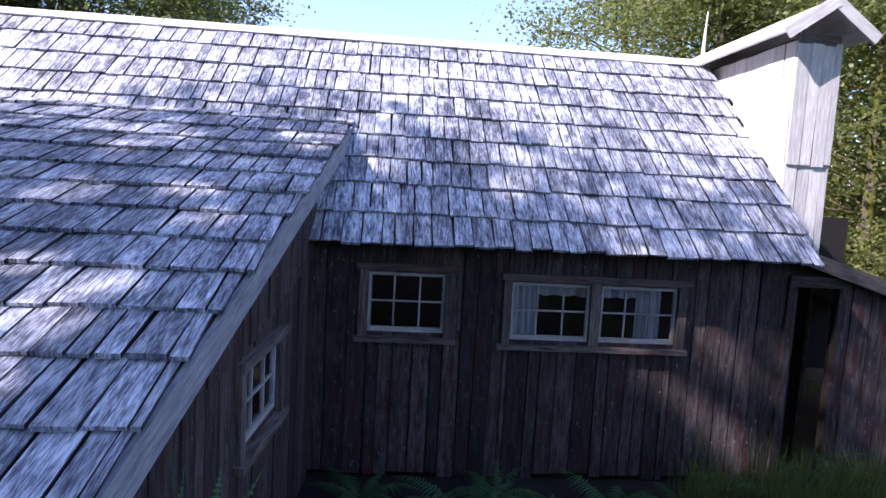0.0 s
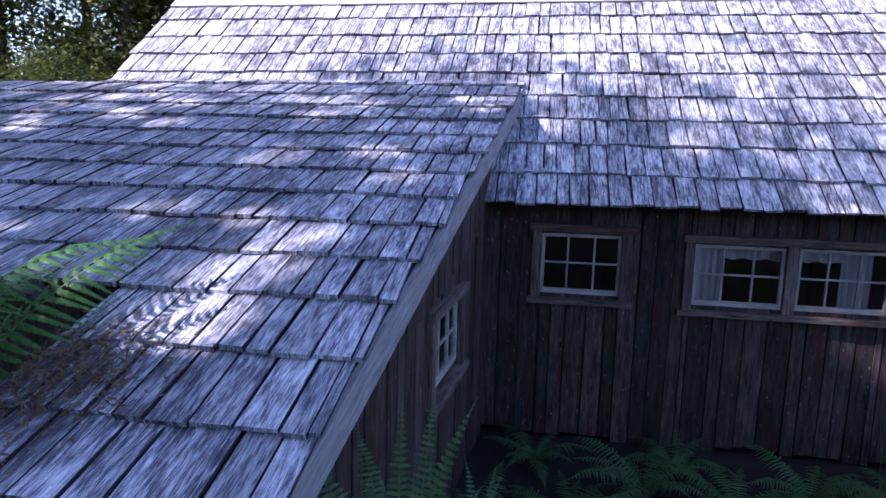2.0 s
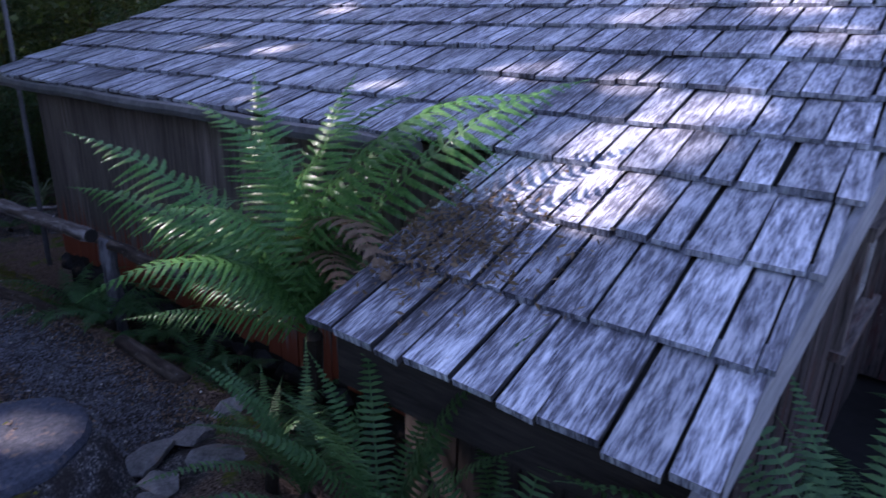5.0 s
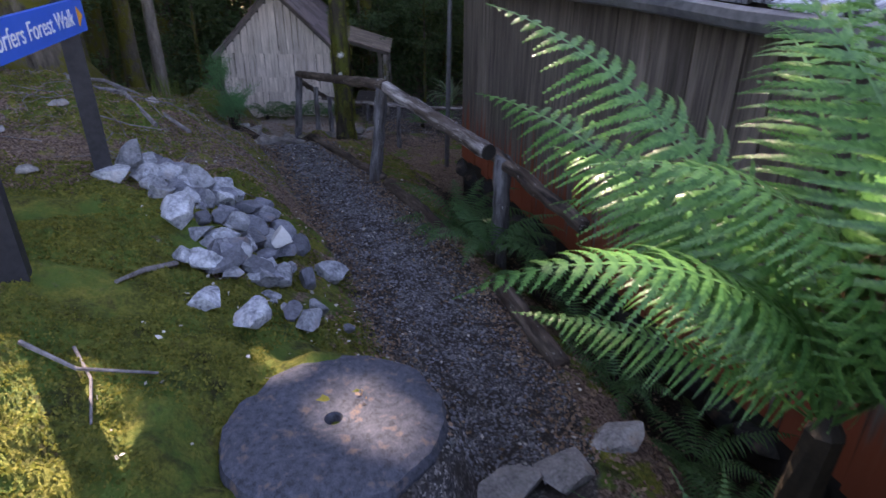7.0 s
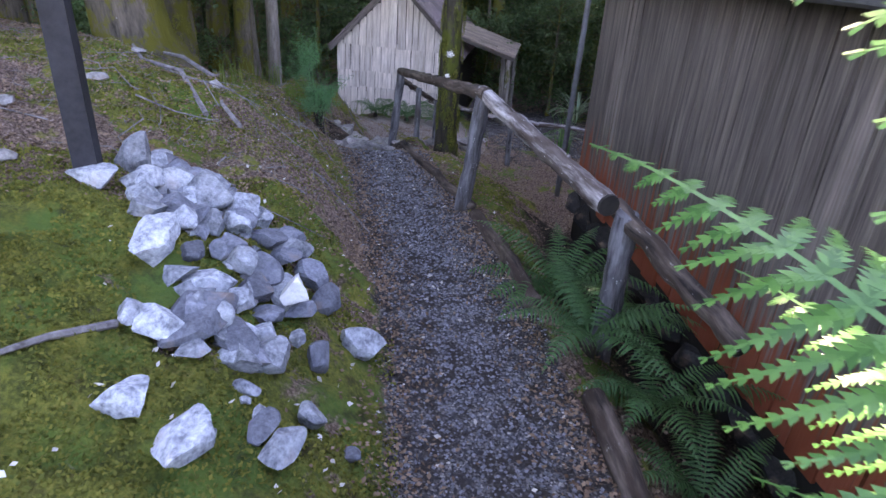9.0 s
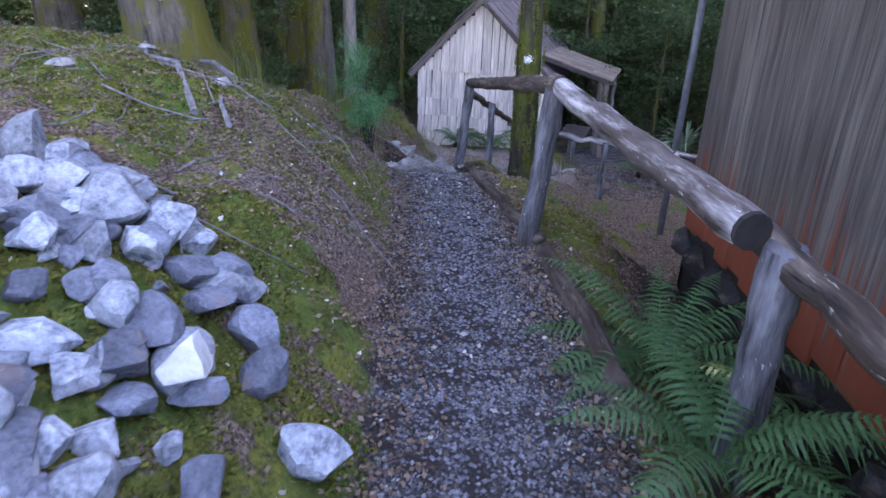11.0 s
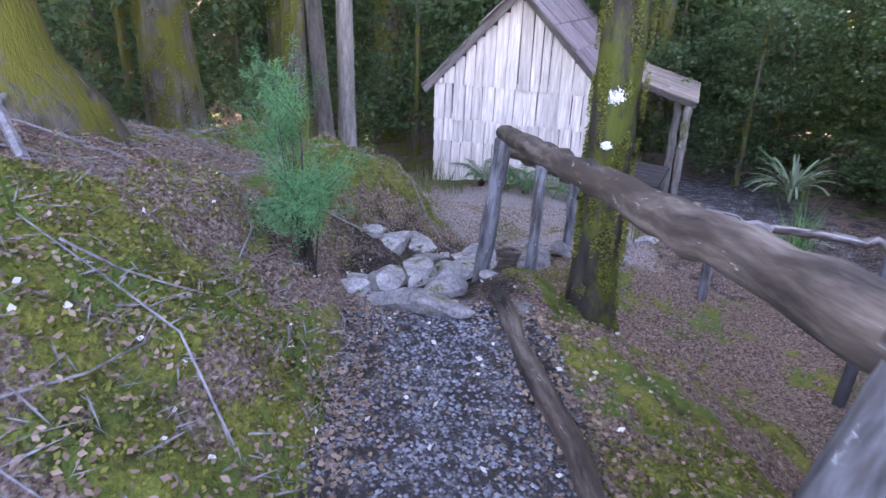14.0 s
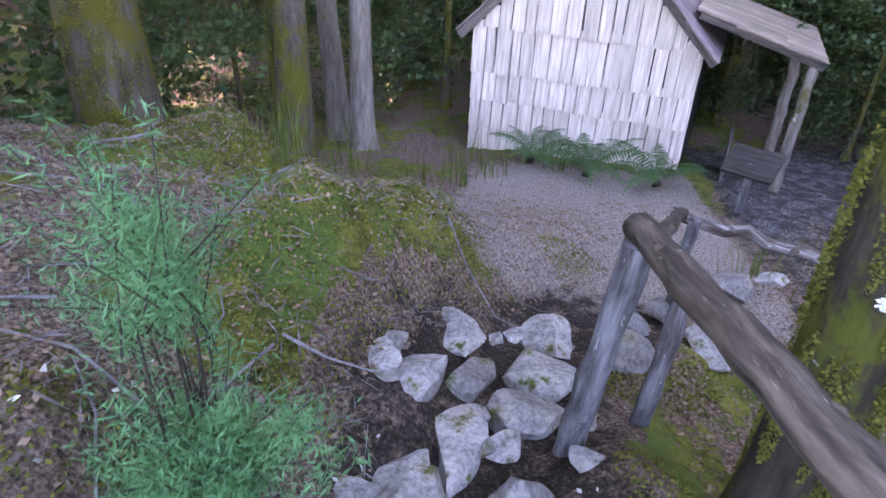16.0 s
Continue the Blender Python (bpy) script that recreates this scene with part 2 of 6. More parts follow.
def bark(name, c1, c2, moss, moss_amount=0.5):
    m, n, l, b = material(name, 0.9, 0, 0.2)
    co = n.new("ShaderNodeTexCoord").outputs["Object"]
    a = noise_tex(n, l, co, 1.0, 6, 0.7, (14, 14, 3))
    c = noise_tex(n, l, co, 3.4, 6, 0.72, (1, 1, 0.6))
    col = ramp(n, l, a, [(0.3, c1), (0.68, c2)])
    col = mix(n, l, col, moss, ramp(n, l, c, [(0.72 - 0.4 * moss_amount, (0, 0, 0)), (0.8 - 0.4 * moss_amount, (1, 1, 1))]))
    col = mix(n, l, col, (0.42, 0.44, 0.42), ramp(n, l, noise_tex(n, l, co, 6, 5, 0.7), [(0.66, (0, 0, 0)), (0.71, (0.8, 0.8, 0.8))]))
    l.new(col, b.inputs["Base Color"])
    bump(n, l, b, a, 0.8, 0.04)
    return m


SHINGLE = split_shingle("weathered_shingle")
# dark shingle sides, standing for the shade in the gaps between pieces
SHINGLE_EDGE = plain("gap_shade_edge", (0.02, 0.018, 0.02), (0.07, 0.065, 0.07), 60, 0.8)
SHED_SHINGLE = wood("silvered_shingle", (0.34, 0.27, 0.225), (0.82, 0.715, 0.64), 0.6, spread=0.15, fine=(70, 3.5, 1), coarse=(22, 1.6, 1))
WALL_BOARD = wood("dark_wall_board", (0.008, 0.0065, 0.0065), (0.085, 0.066, 0.063), 0.4, patch=(0.06, 0.013, 0.011), patch_amount=0.53, spread=0.5, lichen=(0.34, 0.31, 0.3), fine=(95, 6, 1), coarse=(22, 2.4, 1))
FASCIA = wood("dark_fascia", (0.012, 0.01, 0.009), (0.06, 0.05, 0.045), 0.6, spread=0.2)
GREY_BOARD = wood("grey_wall_board", (0.04, 0.034, 0.03), (0.19, 0.16, 0.145), 0.6, spread=0.25)
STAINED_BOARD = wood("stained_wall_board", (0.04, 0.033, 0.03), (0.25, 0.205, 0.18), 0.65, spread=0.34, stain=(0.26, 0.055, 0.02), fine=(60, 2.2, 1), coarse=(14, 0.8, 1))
BARGE = wood("barge_board", (0.15, 0.15, 0.17), (0.36, 0.36, 0.39), 0.5, spread=0.1)
BLEACHED = wood("bleached_board", (0.42, 0.4, 0.38), (0.72, 0.7, 0.68), 0.5, spread=0.12)
FRAME_WOOD = wood("window_trim", (0.022, 0.018, 0.017), (0.19, 0.155, 0.14), 0.5, patch=(0.09, 0.028, 0.02), patch_amount=0.53, spread=0.4, fine=(60, 3.5, 1))
SASH = wood("painted_sash", (0.2, 0.19, 0.18), (0.5, 0.48, 0.46), 0.4, spread=0.08)
RAIL_WOOD = wood("rail_log", (0.025, 0.019, 0.016), (0.46, 0.42, 0.41), 0.36, patch=(0.05, 0.031, 0.022), fine=(26, 3.5, 1), coarse=(11, 2.6, 1), patch_amount=0.44, spread=0.15, lichen=(0.6, 0.6, 0.58))
BROWN_RAIL = wood("brown_rail_log", (0.01, 0.008, 0.007), (0.17, 0.13, 0.105), 0.32, patch=(0.04, 0.025, 0.018), fine=(30, 4, 1), coarse=(12, 2.6, 1), patch_amount=0.46, spread=0.1, lichen=(0.4, 0.39, 0.37))
POST_WOOD = wood("post_log", (0.024, 0.022, 0.023), (0.21, 0.205, 0.22), 0.42, patch=(0.05, 0.037, 0.03), patch_amount=0.55, spread=0.2, lichen=(0.5, 0.51, 0.51), fine=(36, 5, 1), coarse=(14, 2.6, 1))
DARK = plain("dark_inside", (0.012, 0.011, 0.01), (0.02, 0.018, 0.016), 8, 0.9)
BACKING = plain("dark_backing", (0.02, 0.017, 0.015), (0.035, 0.03, 0.026), 12, 0.9)
BLACK_POST = plain("black_stained_post", (0.012, 0.012, 0.016), (0.03, 0.03, 0.038), 30, 0.6)
BLUE = plain("blue_sign", (0.02, 0.11, 0.55), (0.03, 0.14, 0.62), 5, 0.4)
WHITE = plain("white_lettering", (0.7, 0.72, 0.78), (0.8, 0.8, 0.84), 20, 0.5)
ORANGE = plain("orange_arrow", (0.8, 0.3, 0.03), (0.85, 0.36, 0.05), 20, 0.5)
ROCK = stone("grey_rock", (0.07, 0.078, 0.095), (0.46, 0.48, 0.52), scale=7)
DARK_ROCK = stone("dark_rock", (0.06, 0.065, 0.08), (0.21, 0.22, 0.26))
# much darker than the other rocks, for the footing stones only
FOOTING_ROCK = stone("footing_rock", (0.012, 0.011, 0.011), (0.06, 0.055, 0.052))
QUARTZ = stone("white_quartz", (0.72, 0.71, 0.69), (0.88, 0.87, 0.85))
MOSSY_ROCK = stone("mossy_rock", (0.12, 0.11, 0.1), (0.3, 0.29, 0.28), 1.0)
FLAG = stone("flagstone", (0.09, 0.085, 0.085), (0.34, 0.32, 0.31), 0.3)
STEP = stone("step_rock", (0.08, 0.072, 0.07), (0.4, 0.37, 0.36), 0.5, 7)
MILL = stone("millstone_rock", (0.014, 0.016, 0.023), (0.085, 0.092, 0.12), 0.0, 34)
GROUND = ground_material()
FERN = leafy("fern_green", (0.03, 0.13, 0.036), (0.12, 0.3, 0.08), 0.42, 0.36, glow=0.06, spec=0.5)
FERN_DEAD = leafy("fern_dead", (0.1, 0.06, 0.035), (0.2, 0.13, 0.08), 0.25)
FERN_STEM = plain("fern_stem", (0.012, 0.01, 0.007), (0.035, 0.026, 0.018), 40, 0.6)
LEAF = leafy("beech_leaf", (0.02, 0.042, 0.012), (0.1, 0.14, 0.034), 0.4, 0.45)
# lighter, yellower copy of the beech leaf, sunlight put into its colour
LEAF_SUNNY = leafy("beech_leaf_sunlit", (0.05, 0.07, 0.02), (0.16, 0.17, 0.05), 0.4, 0.5, glow=0.22)
LEAF_UNDER = leafy("understory_leaf", (0.018, 0.05, 0.022), (0.075, 0.14, 0.055), 0.35, glow=0.08)
NEEDLE = leafy("soft_needle", (0.04, 0.17, 0.07), (0.1, 0.28, 0.12), 0.4)
GRASS = leafy("grass_blade", (0.03, 0.06, 0.012), (0.12, 0.16, 0.035), 0.4)
DRY = leafy("dead_leaf", (0.1, 0.055, 0.035), (0.3, 0.2, 0.14), 0.1, 0.7)
MOSS = leafy("moss_tuft", (0.045, 0.07, 0.012), (0.2, 0.185, 0.035), 0.3, 0.9)
BARK = bark("mossy_bark", (0.03, 0.025, 0.02), (0.15, 0.125, 0.1), (0.095, 0.09, 0.014), 0.68)
BARK_MOSSED = bark("moss_covered_bark", (0.012, 0.01, 0.008), (0.065, 0.054, 0.04), (0.07, 0.08, 0.013), 0.62)
HUT_ROOF = wood("purplish_hut_shingle", (0.07, 0.05, 0.05), (0.3, 0.23, 0.23), 0.5, spread=0.3, lichen=(0.3, 0.3, 0.24))
PORCH_SHINGLE = wood("brown_mossy_shingle", (0.1, 0.07, 0.055), (0.38, 0.29, 0.23), 0.5, patch=(0.09, 0.085, 0.03), patch_amount=0.56, spread=0.3)
FAR_WOOD = plain("shaded_woods_backdrop", (0.004, 0.007, 0.003), (0.03, 0.04, 0.014), 1.6, 0.95, 0, 0.1, 0.0)
BARK_PALE = bark("pale_bark", (0.09, 0.075, 0.065), (0.3, 0.26, 0.23), (0.09, 0.09, 0.02), 0.3)
TWIG = plain("grey_twig", (0.07, 0.06, 0.06), (0.27, 0.25, 0.25), 30, 0.8)
PIPE = plain("grey_pole", (0.1, 0.1, 0.11), (0.17, 0.17, 0.19), 20, 0.6)
CURTAIN = plain("pale_curtain", (0.5, 0.55, 0.62), (0.62, 0.66, 0.72), 10, 0.9)
GUTTER = plain("dull_gutter", (0.12, 0.12, 0.13), (0.26, 0.26, 0.27), 15, 0.5, 0.4)
m_, n_, l_, b_ = material("window_glass", 0.03, 0, 0.5)
b_.inputs["Transmission Weight"].default_value = 1.0
b_.inputs["IOR"].default_value = 1.45
GLASS = m_


# ---- mesh building ----
class Builder:
    """Collects vertices, faces and UVs (metres; grain along v) and makes one mesh of them."""
    def __init__(self):
        self.v, self.f, self.uv = [], [], []

    def add(self, verts, faces, uvs):
        k = len(self.v)
        self.v += [tuple(p) for p in verts]
        self.f += [tuple(i + k for i in q) for q in faces]
        self.uv += [u for q in uvs for u in q]

    def box(self, m, sx, sy, sz, top=None, jit=0.0, grain=1):
        """A box centred at m's origin; top: thickness at the +y end; grain: the axis along the wood."""
        x, y, z = sx / 2, sy / 2, sz / 2
        zt = z if top is None else top / 2
        r = (lambda: random.uniform(-jit, jit)) if jit else (lambda: 0.0)
        c = [(-x + r(), -y + r(), -z), (x + r(), -y + r(), -z), (x + r(), y + r(), -zt), (-x + r(), y + r(), -zt)]
        c += [(p[0], p[1], (z if i < 2 else zt) + r() * 0.4) for i, p in enumerate(c)]
        fs = [(3, 2, 1, 0), (4, 5, 6, 7), (0, 1, 5, 4), (1, 2, 6, 5), (2, 3, 7, 6), (3, 0, 4, 7)]
        o = (random.random() * 5, random.random() * 5)
        other = [(0, 2), (1, 2), (0, 1)]
        us = []
        for q in fs:
            a, b = c[q[0]], c[q[2]]
            flat = min(range(3), key=lambda i: abs(a[i] - b[i]))
            ax = [i for i in range(3) if i != flat]
            if grain in ax:
                ax = [i for i in ax if i != grain] + [grain]
            us.append([(c[i][ax[0]] + o[0], c[i][ax[1]] + o[1]) for i in q])
        self.add([m @ Vector(p) for p in c], fs, us)

    def span(self, x0, x1, y0, y1, z0, z1, jit=0.0, grain=2):
        self.box(pose((x0 + x1) / 2, (y0 + y1) / 2, (z0 + z1) / 2), x1 - x0, y1 - y0, z1 - z0, None, jit, grain)

    def tube(self, pts, radii, sides=8, rough=0.0, cap=True):
        pts = [Vector(p) for p in pts]
        rings, k, along = [], len(pts), 0.0
        vs, us_row, ref = [], [], None
        for i, p in enumerate(pts):
            t = (pts[min(i + 1, k - 1)] - pts[max(i - 1, 0)]).normalized()
            if ref is None:
                ref = t.orthogonal().normalized()
            a = (ref - t * ref.dot(t)).normalized()
            ref = a
            b = t.cross(a)
            if i:
                along += (p - pts[i - 1]).length
            for j in range(sides):
                w = 2 * math.pi * j / sides
                rr = radii[i] * (1 + (random.uniform(-rough, rough) if rough else 0))
                vs.append(p + (a * math.cos(w) + b * math.sin(w)) * rr)
            us_row.append(along)
        o = random.random() * 9
        fs, us = [], []
        for i in range(k - 1):
            for j in range(sides):
                j2 = (j + 1) % sides
                fs.append((i * sides + j, i * sides + j2, (i + 1) * sides + j2, (i + 1) * sides + j))
                c = 2 * math.pi * max(radii) / sides
                us.append([(o + j * c, us_row[i]), (o + (j + 1) * c, us_row[i]), (o + (j + 1) * c, us_row[i + 1]), (o + j * c, us_row[i + 1])])
        if cap:
            for base, rev in ((0, True), ((k - 1) * sides, False)):
                q = tuple(base + j for j in range(sides))
                fs.append(q[::-1] if rev else q)
                us.append([(o + 0.02 * math.cos(j), 0.02 * math.sin(j)) for j in range(sides)])
        self.add(vs, fs, us)

    def poly(self, verts, faces):
        self.add(verts, faces, [[(verts[i][0], verts[i][1]) for i in q] for q in faces])

    def mesh(self, name, mat, smooth=False):
        me = bpy.data.meshes.new(name)
        me.from_pydata(self.v, [], self.f)
        u = me.uv_layers.new(name="uv")
        u.data.foreach_set("uv", np.array(self.uv, dtype=np.float32).ravel())
        me.materials.append(mat)
        if smooth:
            me.polygons.foreach_set("use_smooth", [True] * len(me.polygons))
        me.update()
        return me


def part(name, data, mat, parent=None, label="", m=None, smooth=False):
    """One mesh object under a thing or a part; data is a Builder or a ready mesh."""
    me = data.mesh(name, mat, smooth) if isinstance(data, Builder) else data
    ob = new(name, me)
    if parent:
        ob.parent = parent
    if m is not None:
        ob.matrix_basis = m
    return tagged(ob, label) if label else ob


def thing(name, label, category, group="", kind="", at=None):
    ob = new(name)
    ob.empty_display_size = 0.1
    if at is not None:
        ob.matrix_basis = at
    return tagged(ob, label, category, group, kind)


def soup(name, verts, faces, mat):
    """A mesh of many small faces from arrays."""
    me = bpy.data.meshes.new(name)
    verts, faces = np.asarray(verts, dtype=np.float32), np.asarray(faces, dtype=np.int32)
    me.vertices.add(len(verts))
    me.vertices.foreach_set("co", verts.ravel())
    me.loops.add(faces.size)
    me.loops.foreach_set("vertex_index", faces.ravel())
    me.polygons.add(len(faces))
    me.polygons.foreach_set("loop_start", np.arange(len(faces), dtype=np.int32) * faces.shape[1])
    me.materials.append(mat)
    me.update(calc_edges=True)
    return me


def leaf_quads(centres, size, rng, length=1.6, flat=0.0, out=None):
    """Pointed four-cornered leaves at the centres, turned at random; flat pulls them level."""
    n = len(centres)
    d = rng.normal(size=(n, 3))
    d[:, 2] *= (1 - flat)
    d /= np.linalg.norm(d, axis=1)[:, None] + 1e-9
    s = rng.normal(size=(n, 3))
    s[:, 2] *= (1 - flat)
    s -= d * (s * d).sum(1)[:, None]
    s /= np.linalg.norm(s, axis=1)[:, None] + 1e-9
    sz = (size * rng.uniform(0.6, 1.3, n))[:, None]
    a, b = centres - d * sz * length / 2, centres + d * sz * length / 2
    mid = centres + np.cross(d, s) * sz * 0.12
    v = np.stack([a, mid + s * sz * 0.5, b, mid - s * sz * 0.5], 1).reshape(-1, 3)
    return v, np.arange(4 * n).reshape(-1, 4)


# ---- the ground ----
# stations along the walk: x, y of the middle, height, rise of the south bank, width of the north bank, height of the low ground
LINE = [(14, 0.2, 0.1, 0.2, 3.0, -1.75), (3, 0.0, 0.05, 0.2, 2.8, -1.75), (0, 0.1, 0.0, 0.15, 2.6, -1.75), (-1.5, 0.65, -0.38, 0.2, 1.6, -1.75), (-2.9, 1.15, -0.66, 0.15, 1.5, -1.8),
        (-3.6, 1.45, -0.93, 0.3, 1.3, -1.85), (-4.2, 1.8, -1.12, 0.42, 1.1, -1.9), (-4.8, 2.02, -1.25, 0.55, 1.0, -1.95), (-6.5, 2.05, -1.32, 0.62, 1.1, -2.05), (-8.4, 1.88, -1.38, 0.62, 1.5, -2.15),
        (-10.2, 1.66, -1.42, 0.5, 1.7, -2.22), (-11.0, 1.45, -1.66, 0.6, 1.6, -2.24), (-11.7, 1.5, -1.88, 0.75, 1.5, -2.26), (-12.4, 1.9, -2.06, 0.5, 1.5, -2.3), (-14.0, 3.1, -2.4, 0.12, 2.0, -2.5), (-17, 5.0, -2.8, 0.02, 2.5, -2.8), (-40, 9.0, -3.4, 0.3, 3, -3.5)]
_L = np.array(LINE[::-1])


def line_at(x):
    return [float(np.interp(x, _L[:, 0], _L[:, i])) for i in range(1, 6)]


def smooth01(v):
    v = min(max(v, 0.0), 1.0)
    return v * v * (3 - 2 * v)


def ground_z(x, y, rough=True):
    yc, zp, rise, width, low = line_at(x)
    d = y - yc
    if d < -0.46:
        e = -d - 0.46
        z = zp + rise * (1 - math.exp(-e / 0.7)) + float(np.interp(x, (-15, -11.5), (0.0, 0.2))) * min(e, 6) + 0.12 * max(e - 6, 0) * min(1, 40 / max(e, 40))
        z += 0.16 * math.exp(-((x + 4.45) ** 2 + (y - 1.1) ** 2) / 0.3) * smooth01(e / 0.3)
    elif d > 0.46:
        e = d - 0.46
        z = zp + (low - zp) * smooth01(e / width)
    else:
        z = zp - 0.015 * math.cos(d * 3.2)
    # mound of earth and roots beside the low roof corner
    z += 0.72 * math.exp(-((x + 0.98) ** 2 + (y - 2.3) ** 2) / 0.3)
    near_mill = math.hypot(x + 4.42, y - 1.22)
    if near_mill < 0.62:
        z += (-0.785 - z) * smooth01((0.62 - near_mill) / 0.2)
    if rough:
        z += hump(x, y)
        k = smooth01((abs(d) - 0.3) / 0.5)
        p = Vector((x, y, 0.0))
        z += k * (0.12 * noise.noise(p * 0.9) + 0.05 * noise.noise(p * 2.7)) + (0.012 + 0.03 * k) * noise.noise(p * 7.0)
        if abs(x) < 20 and abs(y) < 9:
            z += 0.01 * noise.noise(p * 19) + 0.022 * k * noise.noise(p * 10.5)
    return z


# mossy humps on the banks: x, y, height, radius
HUMPS = [(-8.1, 0.85, 0.16, 0.3), (-8.8, 0.55, 0.2, 0.38), (-9.6, 0.4, 0.18, 0.36), (-8.5, -0.1, 0.2, 0.5), (-7.45, 1.05, 0.12, 0.26), (-10.3, 0.5, 0.2, 0.32), (-11.15, 1.0, 0.3, 0.33), (-11.9, 0.85, 0.32, 0.42),
         (-12.6, 0.95, 0.25, 0.42), (-9.2, -0.7, 0.25, 0.6), (-10.95, 2.0, 0.14, 0.26), (-7.0, 1.45, 0.1, 0.2), (-9.3, 2.75, 0.12, 0.35), (-13.0, -0.3, 0.3, 0.6), (-11.65, 0.72, 0.3, 0.36), (-12.3, 1.05, 0.2, 0.3), (-9.25, 1.1, 0.16, 0.2), (-8.75, 1.12, 0.15, 0.2), (-7.9, 1.2, 0.1, 0.22), (-13.4, -0.5, 0.3, 0.3)]


def hump(x, y):
    return sum(h * math.exp(-((x - a) ** 2 + (y - b) ** 2) / (r * r)) for a, b, h, r in HUMPS) if -14.5 < x < -6 and -2.5 < y < 4 else 0.0


def axis(fine0, fine1, step, far):
    a = list(np.arange(fine0, fine1, step))
    s, v = step, fine1
    up, down = [], []
    while v < far:
        up.append(v)
        s *= 1.16
        v += s
    s, v = step, fine0
    while v > -far:
        s *= 1.16
        v -= s
        down.append(v)
    return np.array(down[::-1] + a + up)


def make_ground():
    xs, ys = axis(-13.5, -2.4, 0.045, 900), axis(-0.6, 3.4, 0.045, 900)
    vs, path, moss, soil, earth = [], [], [], [], []
    for y in ys:
        for x in xs:
            z = ground_z(x, y, True)
            vs.append((x, y, z))
            yc = line_at(x)[0]
            d = y - yc
            on = 1.0 - smooth01((abs(d) - 0.36) / 0.2)
            if x > -3.9:
                on *= max(0.0, 1 - (x + 3.9) / 0.6)
            if x < -10.3:
                on *= max(0.15, 1 + (x + 10.3) / 0.4)
            if x < -12.5 and d > -0.5:
                on = max(on, 0.45)
            path.append(on)
            # moss: thick near the millstone and sign, patchy further along
            e = -d
            mo = 0.92 if x > -6.6 and e > 0 else 0.44
            if x < -7.2 and 0.3 < e < 1.1:
                mo = 0.3
            if d > 0.46:
                mo = 0.62 if d < 1.1 and x < -8 else 0.34
            if x < -10.2 and 0.4 < e < 1.6:
                mo = 0.6
            if -8.6 < x < -7.4 and 0.3 < e < 1.5:
                mo = 0.22
            elif -9.7 < x < -8.6 and 0.45 < e < 1.35:
                mo = 0.74
            elif (-10.85 < x < -9.7 and e > 0.4) or (-12 < x < -9.7 and e > 1.0):
                mo = 0.3
            elif hump(x, y) > 0.03:
                mo = max(mo, min(1.0, 0.5 + 4 * hump(x, y)))
            moss.append(mo)
            # bare damp earth in the ditch, with the wall's shade put into its tone
            soil.append(smooth01((y - 2.55) / 0.9) * smooth01((x + 10.2) / 0.8) if x < -2.6 else 0.0)
            earth.append(smooth01((-12.3 - x) / 0.6) * smooth01((x + 16.2) / 0.6) * smooth01((y - 0.75) / 0.5) * smooth01((3.5 - y) / 0.4))
            if earth[-1] > 0.3:
                path[-1] = 0.0
            if x < -10.45 and abs(d) < 0.6:
                soil[-1] = 0.75 * smooth01((0.6 - abs(d)) / 0.2) * smooth01((-10.45 - x) / 0.3) * smooth01((x + 13.2) / 0.6)
                moss[-1] = 0.2
            # dark gravel in the yard beside the hut
            if -17.5 < x < -13.2 and 3.3 < y < 6.0:
                path[-1] = max(path[-1], 0.85 * smooth01((y - 3.3) / 0.4))
    nx = len(xs)
    fs = [(j * nx + i, j * nx + i + 1, (j + 1) * nx + i + 1, (j + 1) * nx + i) for j in range(len(ys) - 1) for i in range(nx - 1)]
    me = soup("ground", vs, fs, GROUND)
    for key, vals in (("path", path), ("moss", moss), ("soil", soil), ("earth", earth)):
        at = me.attributes.new(key, "FLOAT", "POINT")
        at.data.foreach_set("value", np.array(vals, dtype=np.float32))
    me.polygons.foreach_set("use_smooth", [True] * len(me.polygons))
    tagged(new("ground", me), "mossy, leaf-strewn forest floor with a dark gravel path", "ground", kind="structure")


make_ground()

# ---- the homestead ----
house = thing("house", "old shingle-roofed timber homestead with dark weathered vertical boards", "house", at=pose(0, 0, 0))
WING_S, WING_C = 0.368, -0.64            # wing roof: z = C + S * y
MAIN_S, MAIN_Y, MAIN_Z = 0.87, 6.4, 0.93   # main roof: front eave and slope
RIDGE_Y = 9.55
RIDGE_Z = MAIN_Z + MAIN_S * (RIDGE_Y - MAIN_Y)


def wing_z(y):
    return WING_C + WING_S * y


def main_z(y):
    return MAIN_Z + MAIN_S * (y - MAIN_Y)


def verge_x(y):
    """The skewed eastern edge of the wing roof."""
    return -1.46 + (y - 1.95) * 0.104


def shingle_set(expose, mat):
    """Split shingles of several widths, thick at the butt, each mesh shared by many pieces. Local y runs up the slope from the butt."""
    out = []
    for i in range(14):
        w = random.uniform(0.115, 0.215)
        ln = expose * 1.22
        b = Builder()
        b.box(pose(0, ln / 2, 0), w, ln, random.uniform(0.022, 0.036), 0.006, 0.006, 1)
        me = b.mesh("shingle", mat)
        # side faces get the colour that stands for gap shade
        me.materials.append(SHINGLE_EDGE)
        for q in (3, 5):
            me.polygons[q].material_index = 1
        out.append((w, me, b))
    return out


